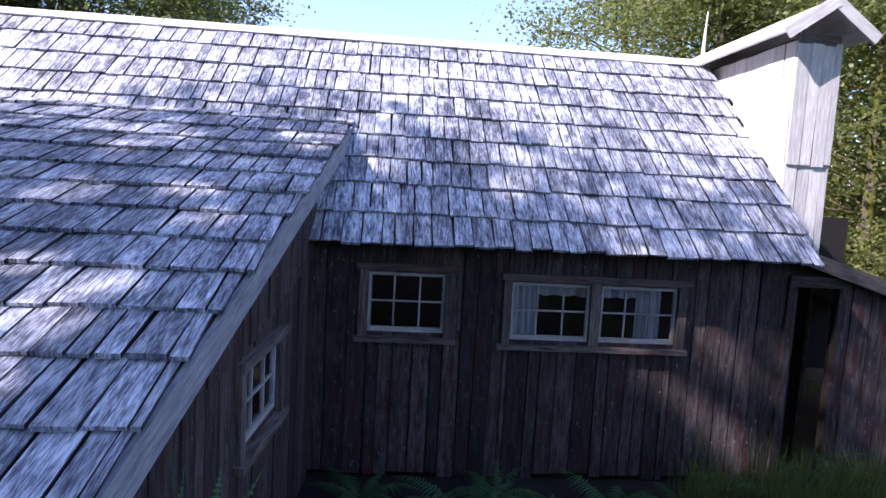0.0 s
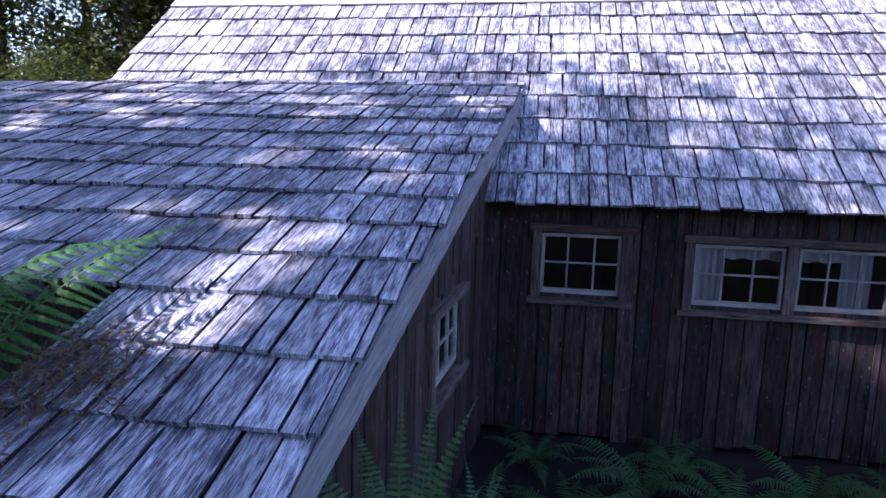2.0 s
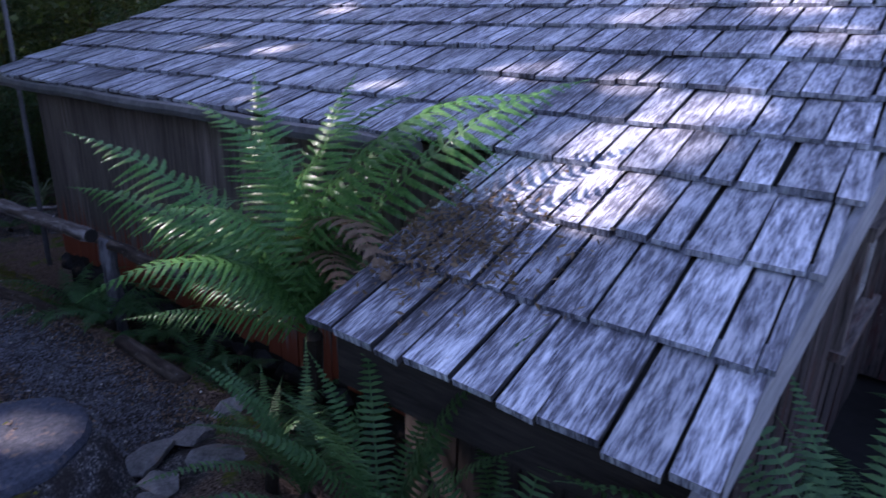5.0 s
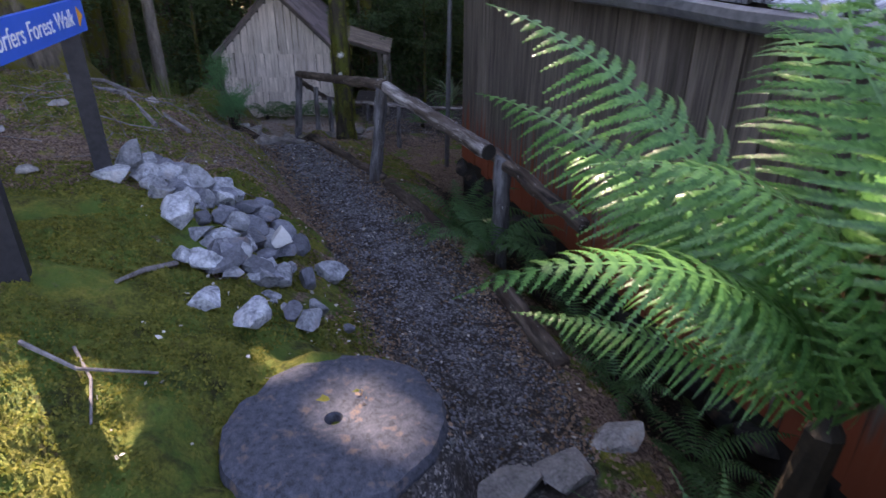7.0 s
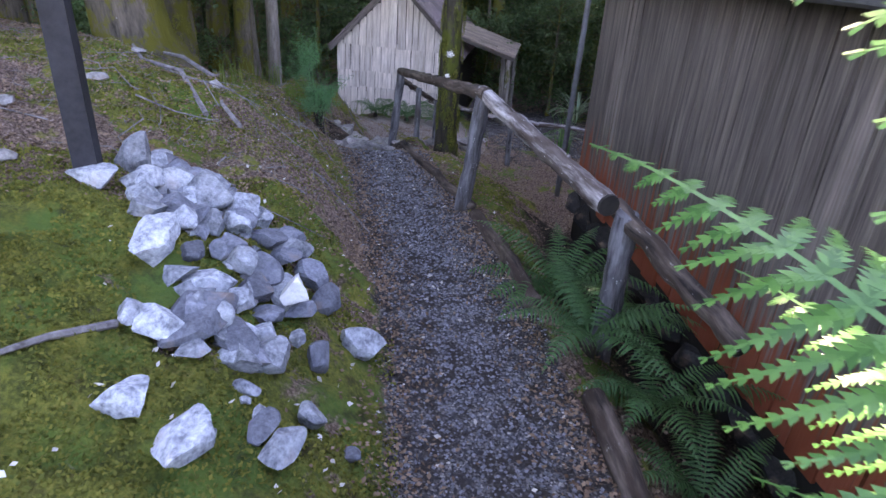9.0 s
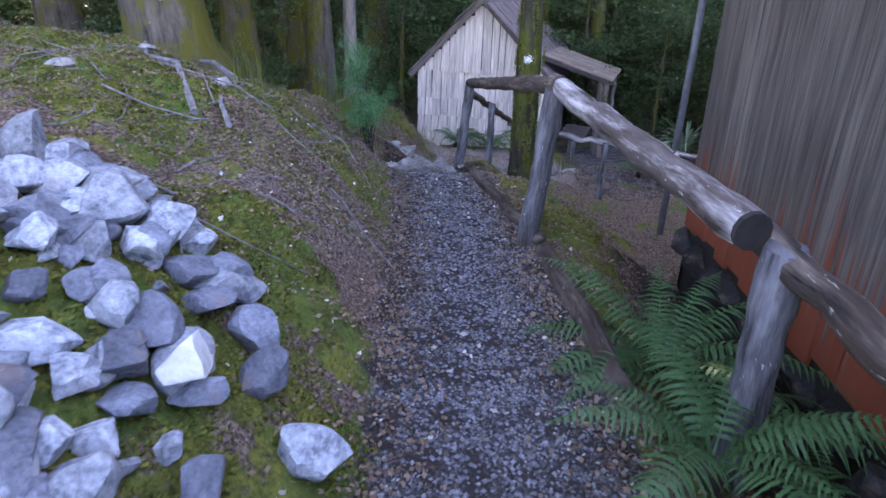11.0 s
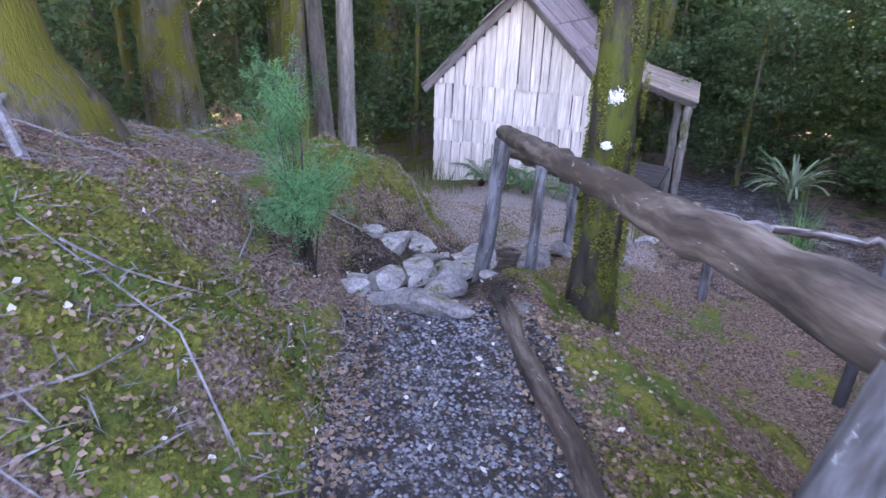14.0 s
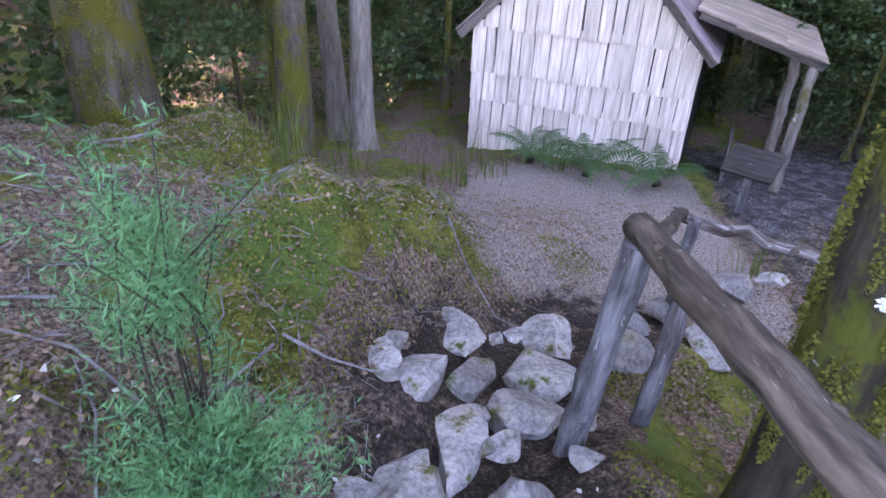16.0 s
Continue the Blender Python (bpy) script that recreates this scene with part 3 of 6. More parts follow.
def lay_shingles(parent, variants, frame_m, length_up, expose, x_range, keep_parts, slope_name="shingle"):
    """Courses on a slope: frame_m has x along the eave, y up the slope. x_range(v) gives the ends at a distance up."""
    joined, count = Builder(), 0
    n = int(math.ceil(length_up / expose - 0.02))
    for k in range(n):
        v = k * expose
        x0, x1 = x_range(v)
        x = x0 - random.uniform(0, 0.06)
        droop = random.uniform(-0.012, 0.012)
        while x < x1 - 0.02:
            w, me, bl = random.choice(variants)
            if x + w > x1 + 0.05:
                w2 = max(x1 - x, 0.05)
            else:
                w2 = w
            m = frame_m @ pose(x + w2 / 2, v + droop + random.uniform(-0.016, 0.016) + 0.006 * math.sin(x * 1.3 + k), 0.04 + random.uniform(-0.004, 0.008),
                               -2.6 + random.uniform(-0.5, 0.5), random.uniform(-1.2, 1.2), random.uniform(-0.9, 0.9))
            m = m @ Matrix.Diagonal((w2 / w * 0.95, 1, 1, 1))
            if keep_parts(x, v) and count < 300:
                part(slope_name, me, None, parent, m=m)
                count += 1
            else:
                joined.add([m @ Vector(p) for p in bl.v], bl.f, [bl.uv[i * 4:i * 4 + 4] for i in range(len(bl.f))])
            x += w2 + random.uniform(0.004, 0.012)
    if joined.v:
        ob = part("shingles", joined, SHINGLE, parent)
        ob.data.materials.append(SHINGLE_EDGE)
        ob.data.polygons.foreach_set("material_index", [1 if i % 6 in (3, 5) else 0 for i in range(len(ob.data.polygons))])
        tagged(ob, kind="stuff")


def slope_frame(x, y, z, slope):
    return pose(x, y, z, math.degrees(math.atan(slope)), 0, 0)


def roof_deck(name, corners, thick, mat, label=""):
    b = Builder()
    vs = [Vector(c) for c in corners] + [Vector(c) - Vector((0, 0, thick)) for c in corners]
    n = len(corners)
    b.poly(vs, [tuple(range(n)), tuple(range(2 * n - 1, n - 1, -1))] + [(i, i + n, (i + 1) % n + n, (i + 1) % n) for i in range(n)])
    return part(name, b, mat, house, label)


JY = (WING_C - MAIN_Z + MAIN_S * MAIN_Y) / (MAIN_S - WING_S)   # where the wing roof runs into the main roof
WEST, MAIN_W, MAIN_E = -9.95, -6.4, 4.4
main_roof = roof_deck("roof", [(MAIN_W, JY - 0.02, main_z(JY - 0.02)), (-0.85, JY - 0.02, main_z(JY - 0.02)), (-1.2, MAIN_Y + 0.06, main_z(MAIN_Y + 0.06)), (MAIN_E - 0.04, MAIN_Y + 0.06, main_z(MAIN_Y + 0.06)), (MAIN_E, RIDGE_Y, RIDGE_Z), (MAIN_W, RIDGE_Y, RIDGE_Z)], 0.04, BACKING, "steep shingled gable roof, sun-bleached towards the ridge")
roof_deck("back_roof", [(MAIN_W, RIDGE_Y, RIDGE_Z), (MAIN_E, RIDGE_Y, RIDGE_Z), (MAIN_E, 12.6, 1.1), (MAIN_W, 12.6, 1.1)], 0.04, BACKING)
wing_roof = roof_deck("wing_roof", [(-2.85, 2.02, wing_z(2.02)), (verge_x(2.02) - 0.02, 2.02, wing_z(2.02)), (verge_x(JY) - 0.02, JY, wing_z(JY)), (MAIN_W, JY, wing_z(JY)), (MAIN_W, 7.65, wing_z(7.65)), (WEST, 7.65, wing_z(7.65)), (WEST, 3.36, wing_z(3.36)), (-2.85, 3.36, wing_z(3.36))], 0.035, BACKING, "low lean-to roof of long weathered shingles")
roof_deck("rear_lean_roof", [(WEST, 7.65, wing_z(7.65)), (MAIN_W, 7.65, wing_z(7.65)), (MAIN_W, 10.5, 0.9), (WEST, 10.5, 0.9)], 0.035, BACKING)

WS = math.sqrt(1 + WING_S ** 2)
MS = math.sqrt(1 + MAIN_S ** 2)
wing_exp, main_exp = 0.452 * WS, 0.343 * MS
wv = shingle_set(wing_exp, SHINGLE)
mv = shingle_set(main_exp, SHINGLE)


def wing_range(v):
    y = 1.93 + v / WS
    x0 = -2.9 if y < 3.2 else (WEST - 0.05 if y < 7.4 else MAIN_W)
    return x0, verge_x(y) + 0.025


lay_shingles(wing_roof, wv, slope_frame(0, 1.93, wing_z(1.93), WING_S), (JY - 1.93) * WS, wing_exp, wing_range, lambda x, v: x > -4.2)


def main_range(v):
    y = MAIN_Y + v / MS
    lo = -1.25 if y < 7.0 else (-1.12 if y < JY - 0.5 else -0.95)
    return (MAIN_W - 0.05 if y > JY - 0.25 else lo), MAIN_E - 0.05 + 0.02 * (y - MAIN_Y)


lay_shingles(main_roof, mv, slope_frame(0, MAIN_Y, MAIN_Z, MAIN_S), (RIDGE_Y - MAIN_Y) * MS - 0.1, main_exp, main_range, lambda x, v: x > -1.3 and v < 3.6)

x = MAIN_W - 0.05
while x < MAIN_E:
    ln = min(random.uniform(1.2, 2.0), MAIN_E + 0.02 - x)
    for sgn in (-1, 1):
        b = Builder()
        b.box(pose(x + ln / 2, RIDGE_Y + sgn * 0.075, RIDGE_Z, -sgn * 40 + random.uniform(-2, 2), 0, 0), ln - 0.015, 0.19, 0.022, None, 0.004, 0)
        part("ridge_board", b, BLEACHED, house, "bleached ridge board")
    x += ln
for fx in (4.36, -6.38):
    b = Builder()
    b.tube([(fx, RIDGE_Y, RIDGE_Z), (fx, RIDGE_Y, RIDGE_Z + 0.35), (fx + 0.02, RIDGE_Y, RIDGE_Z + 0.8)], [0.035, 0.022, 0.008], 6)
    part("finial", b, BLEACHED, house, "pointed timber finial")

# barge board along the wing's verge
b = Builder()
p0, p1 = Vector((verge_x(1.88), 1.88, wing_z(1.88) - 0.11)), Vector((verge_x(JY), JY, wing_z(JY) - 0.11))
d = p1 - p0
m = Matrix.Translation((p0 + p1) / 2) @ d.to_track_quat("Y", "Z").to_matrix().to_4x4()
b.box(m, 0.035, d.length, 0.2, None, 0.003, 1)
part("barge_board", b, BARGE, house, "grey weathered barge board")
# fascia beams under the low eave and the gutter eave
b = Builder()
b.span(-2.86, -1.42, 2.03, 2.11, wing_z(2.0) - 0.27, wing_z(2.0) - 0.06, 0.004, 0)
part("fascia", b, FASCIA, house, "heavy dark fascia beam")
b = Builder()
pts = [(-9.98 + i * 0.5, 3.27 + 0.008 * math.sin(i * 2.1), wing_z(3.3) - 0.035 + 0.008 * math.sin(i * 1.7)) for i in range(14)]
b.tube(pts, [0.055] * 14, 8)
part("gutter", b, GUTTER, house, "dull round gutter pole under the eave")
# dry-laid footing under the long wall
FOOTING = [(-9.7 + i * 0.34, 3.68) for i in range(20)]


# walls: dark backing with boards as pieces
def backing(name, m, x0, x1, z0, ztop, holes, label):
    """A wall in a local x-z plane, 6 cm thick, with openings that go through it; ztop(x) gives the top."""
    b = Builder()
    cuts = sorted({x0, x1, *[h[0] for h in holes], *[h[1] for h in holes], *np.linspace(x0, x1, 9)})
    for a, c in zip(cuts[:-1], cuts[1:]):
        hs = [h for h in holes if h[0] < (a + c) / 2 < h[1]]
        spans, lo = [], z0
        for h in sorted(hs, key=lambda q: q[2]):
            spans.append((lo, h[2], None))
            lo = h[3]
        spans.append((lo, None, 1))
        for s0, s1, top in spans:
            ta, tc = (ztop(a), ztop(c)) if top else (s1, s1)
            if min(ta, tc) - s0 < 0.01:
                continue
            vs = [Vector((px, py, pz)) for py in (0.0, 0.06) for px, pz in ((a, s0), (c, s0), (c, tc), (a, ta))]
            b.poly([m @ q for q in vs], [(0, 1, 2, 3), (7, 6, 5, 4), (0, 4, 5, 1), (1, 5, 6, 2), (2, 6, 7, 3), (3, 7, 4, 0)])
    ob = part(name, b, BACKING, house, label)
    w = bmesh.new()
    w.from_mesh(ob.data)
    bmesh.ops.remove_doubles(w, verts=w.verts, dist=0.001)
    w.to_mesh(ob.data)
    w.free()
    return ob


def board_up(wall, m, x0, x1, z0, ztop, holes, mat, wmin=0.13, wmax=0.24, split=None):
    """Upright boards on the outer face of a wall, cut round the openings."""
    x = x0
    while x < x1 - 0.03:
        w = min(random.uniform(wmin, wmax), x1 - x)
        for h in holes:
            for e in (h[0], h[1]):
                if x + 0.05 < e < x + w:
                    w = e - x
        xm = x + w / 2
        spans, lo = [], z0 + random.uniform(-0.05, 0.03)
        for h in sorted([h for h in holes if h[0] - 0.01 < xm < h[1] + 0.01], key=lambda q: q[2]):
            spans.append((lo, h[2]))
            lo = h[3]
        spans.append((lo, ztop(xm)))
        if split:
            spans = [q for s in spans for q in (((s[0], split(xm)), (split(xm), s[1])) if s[0] < split(xm) < s[1] else (s,))]
        for i, (s0, s1) in enumerate(spans):
            if s1 - s0 < 0.03:
                continue
            b = Builder()
            b.box(pose(0, 0, 0, 90, 0, 0), w - random.uniform(0.008, 0.02), s1 - s0, 0.024, None, 0.005, 1)
            up = 0.016 if split and s0 >= split(xm) - 0.01 else 0
            part("board", b, mat, wall, m=m @ pose(xm, -0.014 - random.uniform(0, 0.012) - up, (s0 + s1) / 2, random.uniform(-0.25, 0.25), random.uniform(-0.35, 0.35), 0))
        x += w


FLOOR = -1.62
W1, W2 = (-0.52, 0.31, -0.03, 0.62), (1.04, 2.92, -0.07, 0.57)
DOOR = (4.27, 4.83, -1.75, 0.66)
# front wall; local x runs along +x, outside is -y
fm = pose(0, 6.75, 0)
front = backing("front_wall", fm, -1.15, 5.0, FLOOR, lambda x: 1.02 if x < 4.3 else 0.93 - (x - 4.3) * 0.1, [W1, W2, DOOR], "dark board wall with traces of red paint")
board_up(front, fm, -1.13, 4.25, FLOOR, lambda x: 1.0, [W1, W2], WALL_BOARD)
# lean-to wall east of the door
lean = backing("lean_to_wall", fm, 5.0, 9.0, -1.75, lambda x: 0.86 - (x - 5.0) * 0.33, [], "grey board lean-to wall")
board_up(lean, fm, 4.86, 9.0, -1.75, lambda x: 0.86 - (x - 5.0) * 0.33, [], WALL_BOARD)
# wing's side wall: local x runs from the low end towards the main wall, outside is +x
side_len = math.hypot(0.4, 6.75 - 2.35)
sm = Matrix.Translation((-1.5, 2.35, 0)) @ pose(0, 0, 0, 0, 0, math.degrees(math.atan2(4.4, 0.36)))
SWIN = (2.06, 3.0, -0.38, 0.2)


def side_top(x):
    return wing_z(2.35 + x * 0.995) - 0.06


side = backing("side_wall", sm, 0.0, side_len, -1.75, side_top, [SWIN], "grey board side wall under the sloping roof")
board_up(side, sm, 0.0, side_len - 0.03, -1.75, lambda x: side_top(x) - 0.02, [SWIN], WALL_BOARD, split=lambda x: max(0.3, 0.25 + 0.2 * x - 0.35))
# wing's low front and west return, then the long west wall under the gutter
wm = pose(0, 2.35, 0)
low = backing("low_wall", wm, -2.75, -1.5, -1.85, lambda x: wing_z(2.35) - 0.06, [], "dark low wall under the eave")
board_up(low, wm, -2.75, -1.5, -1.85, lambda x: wing_z(2.35) - 0.08, [], FASCIA)
rm = pose(-2.75, 3.72, 0, 0, 0, -90)
ret = backing("return_wall", rm, 0.0, 1.37, -1.9, lambda x: wing_z(3.72 - x) - 0.06, [], "dark return wall")
board_up(ret, rm, 0.0, 1.37, -1.9, lambda x: wing_z(3.72 - x) - 0.08, [], FASCIA)
gm = pose(0, 3.7, 0)
long_wall = backing("west_wall", gm, -9.72, -2.75, -2.35, lambda x: wing_z(3.7) - 0.06, [], "grey vertical boards stained rusty red near the ground")
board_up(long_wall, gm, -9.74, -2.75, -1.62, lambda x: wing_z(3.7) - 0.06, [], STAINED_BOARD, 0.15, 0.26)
em = pose(-9.72, 7.65, 0, 0, 0, -90)
end_wall = backing("end_wall", em, 0.0, 3.95, -2.3, lambda x: wing_z(7.65 - x) - 0.06, [], "grey board end wall")
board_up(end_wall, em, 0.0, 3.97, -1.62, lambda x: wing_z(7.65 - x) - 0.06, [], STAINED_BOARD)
# inside: floor and far walls behind the windows, room dimness put into their near-black
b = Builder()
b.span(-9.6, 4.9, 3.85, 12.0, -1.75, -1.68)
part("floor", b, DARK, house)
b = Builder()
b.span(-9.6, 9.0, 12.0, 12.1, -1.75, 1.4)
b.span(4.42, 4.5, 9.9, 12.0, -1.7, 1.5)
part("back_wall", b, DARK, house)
b = Builder()
vs = [(MAIN_E - 0.05, 6.81, -1.7), (MAIN_E - 0.05, 12.0, -1.7), (MAIN_E - 0.05, 12.0, 1.4), (MAIN_E - 0.05, RIDGE_Y, RIDGE_Z - 0.08), (MAIN_E - 0.05, 6.81, main_z(6.81) - 0.08)]
b.poly([Vector(q) for q in vs] + [Vector(q) + Vector((0.05, 0, 0)) for q in vs], [(4, 3, 2, 1, 0), (5, 6, 7, 8, 9)] + [(i, (i + 1) % 5, (i + 1) % 5 + 5, i + 5) for i in range(5)])
part("gable_wall", b, WALL_BOARD, house)
b = Builder()
vs = [(MAIN_W, JY, wing_z(JY) - 0.1), (MAIN_W, 12.0, 1.3), (MAIN_W, RIDGE_Y, RIDGE_Z - 0.08)]
b.poly([Vector(q) for q in vs] + [Vector(q) + Vector((0.05, 0, 0)) for q in vs], [(0, 1, 2), (5, 4, 3)] + [(i, i + 3, (i + 1) % 3 + 3, (i + 1) % 3) for i in range(3)])
part("gable_wall", b, WALL_BOARD, house)
b = Builder()
b.poly([Vector(q) for q in ((4.3, 6.62, 0.98), (9.0, 6.62, -0.45), (9.0, 12.1, -0.35), (4.3, 12.1, 1.1), (4.3, 6.62, 0.94), (9.0, 6.62, -0.49), (9.0, 12.1, -0.39), (4.3, 12.1, 1.06))], [(0, 1, 2, 3), (7, 6, 5, 4), (0, 4, 5, 1), (1, 5, 6, 2), (2, 6, 7, 3), (3, 7, 4, 0)])
part("lean_to_roof", b, GREY_BOARD, house, "mossy plank lean-to roof")
b = Builder()
d = Vector((4.7, 0, -1.43))
b.box(Matrix.Translation((6.68, 6.6, 0.28)) @ d.to_track_quat("Y", "Z").to_matrix().to_4x4(), 0.03, d.length, 0.16, None, 0.003, 1)
part("barge_board", b, GREY_BOARD, house)
b = Builder()
b.span(4.2, 4.28, 6.68, 6.74, -1.7, 0.74, 0.004)
b.span(4.82, 4.9, 6.68, 6.74, -1.7, 0.72, 0.004)
b.span(4.2, 4.9, 6.665, 6.72, 0.66, 0.78, 0.004, 0)
part("door_frame", b, WALL_BOARD, house, "rough doorway frame")


def window(m, x0, x1, z0, z1, sashes, label, curtains=()):
    """Casements of three by two panes in a rough timber surround. Local -y is outside."""
    win = new("window")
    win.parent = house
    win.matrix_basis = m
    tagged(win, label)
    t = 0.1
    for name, (a, c, e, g), pr, gr in (("side_trim", (x0 - t, x0, z0 - 0.05, z1 + 0.03), 0.05, 2), ("side_trim", (x1, x1 + t, z0 - 0.05, z1 + 0.03), 0.05, 2),
                                       ("head_trim", (x0 - t - 0.03, x1 + t + 0.04, z1 + 0.025, z1 + 0.1), 0.075, 0), ("sill", (x0 - t - 0.04, x1 + t + 0.03, z0 - 0.1, z0 - 0.045), 0.09, 0)):
        b = Builder()
        b.span(a, c, -pr - 0.03, 0.03, e, g, 0.005, gr)
        part(name, b, FRAME_WOOD, win)
    w = (x1 - x0) / sashes
    for s in range(sashes):
        a, c = x0 + s * w, x0 + (s + 1) * w
        if s:
            b = Builder()
            b.span(a - 0.055, a + 0.055, -0.06, 0.04, z0 - 0.04, z1 + 0.03, 0.004)
            part("mullion", b, FRAME_WOOD, win, "mullion with flaking red paint")
        a, c = a + (0.06 if s else 0.0), c - (0.06 if s < sashes - 1 else 0.0)
        b = Builder()
        f = 0.035
        for q in ((a, a + f, z0, z1, 2), (c - f, c, z0, z1, 2), (a + f, c - f, z1 - f, z1, 0), (a + f, c - f, z0, z0 + 0.055, 0)):
            b.span(q[0], q[1], -0.025, 0.015, q[2], q[3], 0.0, q[4])
        part("sash", b, SASH, win, "pale painted sash")
        b = Builder()
        zm = z0 + 0.52 * (z1 - z0)
        for k in (1, 2):
            xm = a + (c - a) * k / 3
            b.span(xm - 0.009, xm + 0.009, -0.02, 0.01, z0 + 0.055, z1 - f, 0.0)
        b.span(a + f, c - f, -0.017, 0.007, zm - 0.009, zm + 0.009, 0.0, 0)
        part("glazing_bar", b, SASH, win)
        for i in range(3):
            for j in range(2):
                b = Builder()
                b.span(a + (c - a) * i / 3, a + (c - a) * (i + 1) / 3, -0.004, 0.0, (z0 + 0.03, zm)[j], (zm, z1 - 0.02)[j])
                ob = part("pane", b, GLASS, win)
                ob.visible_shadow = False
    for a, c, e, g in curtains:
        b = Builder()
        k = 14
        vs, fs = [], []
        for i in range(k + 1):
            px = a + (c - a) * i / k
            for pz in (e + (0.012 * math.sin(i * 1.4) if g - e < 0.3 else 0), g):
                vs.append(Vector((px, 0.1 + 0.018 * math.sin(i * 1.9), pz)))
        for i in range(k):
            fs.append((2 * i, 2 * i + 2, 2 * i + 3, 2 * i + 1))
        b.poly(vs, fs)
        ob = part("curtain", b, CURTAIN, win, "pale drawn curtain")
        so = ob.modifiers.new("thickness", "SOLIDIFY")
        so.thickness = 0.004
    return win


window(fm, *W1, 1, "six-pane window in a rough grey timber frame")
window(fm, *W2, 2, "double six-pane window with pale curtains", [(1.06, 1.36, -0.07, 0.57), (2.5, 2.8, -0.07, 0.57), (1.3, 1.95, 0.42, 0.57), (2.05, 2.6, 0.42, 0.57)])
window(sm, *SWIN, 1, "six-pane side window in a grey frame")

# the wooden chimney against the gable
chimney = new("chimney")
chimney.parent = house
tagged(chimney, "tall board-clad chimney with its own little gable roof, bleached almost white")
CX0, CX1, CY0, CY1 = 4.52, 5.1, 7.5, 10.9
b = Builder()
b.span(CX0 + 0.03, CX1 - 0.03, CY0 + 0.03, CY1 - 0.03, -1.7, 3.62)
part("core", b, BACKING, chimney)
x = CX0
while x < CX1 - 0.02:
    w = min(random.uniform(0.13, 0.2), CX1 - x)
    for z0, z1, o in ((1.0, 2.1, 0.0), (2.08, 3.55, 0.02)):
        b = Builder()
        b.box(pose(0, 0, 0, 90, 0, 0), w - 0.008, z1 - z0, 0.025, None, 0.006, 1)
        part("board", b, BLEACHED, chimney, m=pose(x + w / 2, CY0 + 0.01 - o - random.uniform(0, 0.01), (z0 + z1) / 2 + random.uniform(-0.02, 0.02), 0, random.uniform(-0.5, 0.5), 0))
    x += w
y = CY0
while y < CY1:
    w = random.uniform(0.17, 0.28)
    z0 = main_z(min(y, 2 * RIDGE_Y - y)) - 0.5
    b = Builder()
    b.box(pose(0, 0, 0, 90, 0, 90), w - 0.008, 3.58 - z0, 0.025, None, 0.006, 1)
    part("board", b, BLEACHED, chimney, m=pose(CX0 + 0.005 - random.uniform(0, 0.01), y + w / 2, (3.58 + z0) / 2, random.uniform(-0.4, 0.4), 0, 0))
    b = Builder()
    b.box(pose(0, 0, 0, 90, 0, 90), w - 0.008, 4.6, 0.025, None, 0.006, 1)
    part("board", b, BLEACHED, chimney, m=pose(CX1 - 0.005, y + w / 2, 1.25, 0, 0, 0))
    y += w
cxm = (CX0 + CX1) / 2
for sgn in (-1, 1):
    b = Builder()
    ang = math.degrees(math.atan2(0.4, 0.56))
    b.box(pose(cxm + sgn * 0.28, (7.28 + CY1) / 2, 3.83, 0, sgn * ang, 0), 0.7, CY1 - 7.28, 0.03, None, 0.004, 1)
    part("roof_slope", b, BLEACHED, chimney)
    b = Builder()
    b.box(pose(cxm + sgn * 0.285, 7.27, 3.8, 0, sgn * ang, 0) , 0.7, 0.03, 0.14, None, 0.004, 0)
    part("barge_board", b, BLEACHED, chimney, "white-bleached barge board")
b = Builder()
b.span(CX0 + 0.02, CX1 - 0.02, 7.48, 7.54, 3.5, 3.66, 0.004, 0)
b.span(CX0 + 0.02, CX0 + 0.1, 7.48, 7.56, 3.4, 3.8, 0.004)
part("beam", b, GREY_BOARD, chimney)


# ---- the rail ----
def log(b, p, q, r0, r1, sides=14, k=9, wob=0.018, rough=0.07):
    """A barked-off log with bends, swellings and the stubs of cut side branches."""
    p, q = Vector(p), Vector(q)
    k = max(k, int((q - p).length / 0.09))
    wob *= 9 / k + 0.25
    pts = [p.lerp(q, i / (k - 1)) + (Vector((0, 0, 0)) if i in (0, k - 1) else Vector([random.uniform(-wob, wob) for _ in range(3)])) for i in range(k)]
    b.tube(pts, [(r0 + (r1 - r0) * i / (k - 1)) * random.uniform(0.9, 1.1) for i in range(k)], sides, rough)
    for n in range(int((q - p).length / 0.5)):
        c = p.lerp(q, random.uniform(0.08, 0.92))
        out = Vector((random.uniform(-1, 1), random.uniform(-1, 1), random.uniform(-0.6, 1))).normalized()
        b.tube([c, c + out * (r0 + r1) * 0.42, c + out * (r0 + r1) * 0.58], [r0 * 0.62, r0 * 0.46, r0 * 0.2], 7, 0.1)


rail = thing("log_handrail", "rustic handrail of knotty barked-off logs beside the path", "handrail", at=pose(0, 0, 0))


def rail_post(p, q, r0=0.06, r1=0.05, label=""):
    b = Builder()
    log(b, p, q, r0, r1, 14, 6, 0.004)
    part("post", b, POST_WOOD, rail, label, smooth=True)


def rail_bar(p, q, r0, r1, wob=0.02, mat=RAIL_WOOD):
    b = Builder()
    log(b, p, q, r0, r1, 16, 14, wob, 0.06)
    part("bar", b, mat, rail, smooth=True)


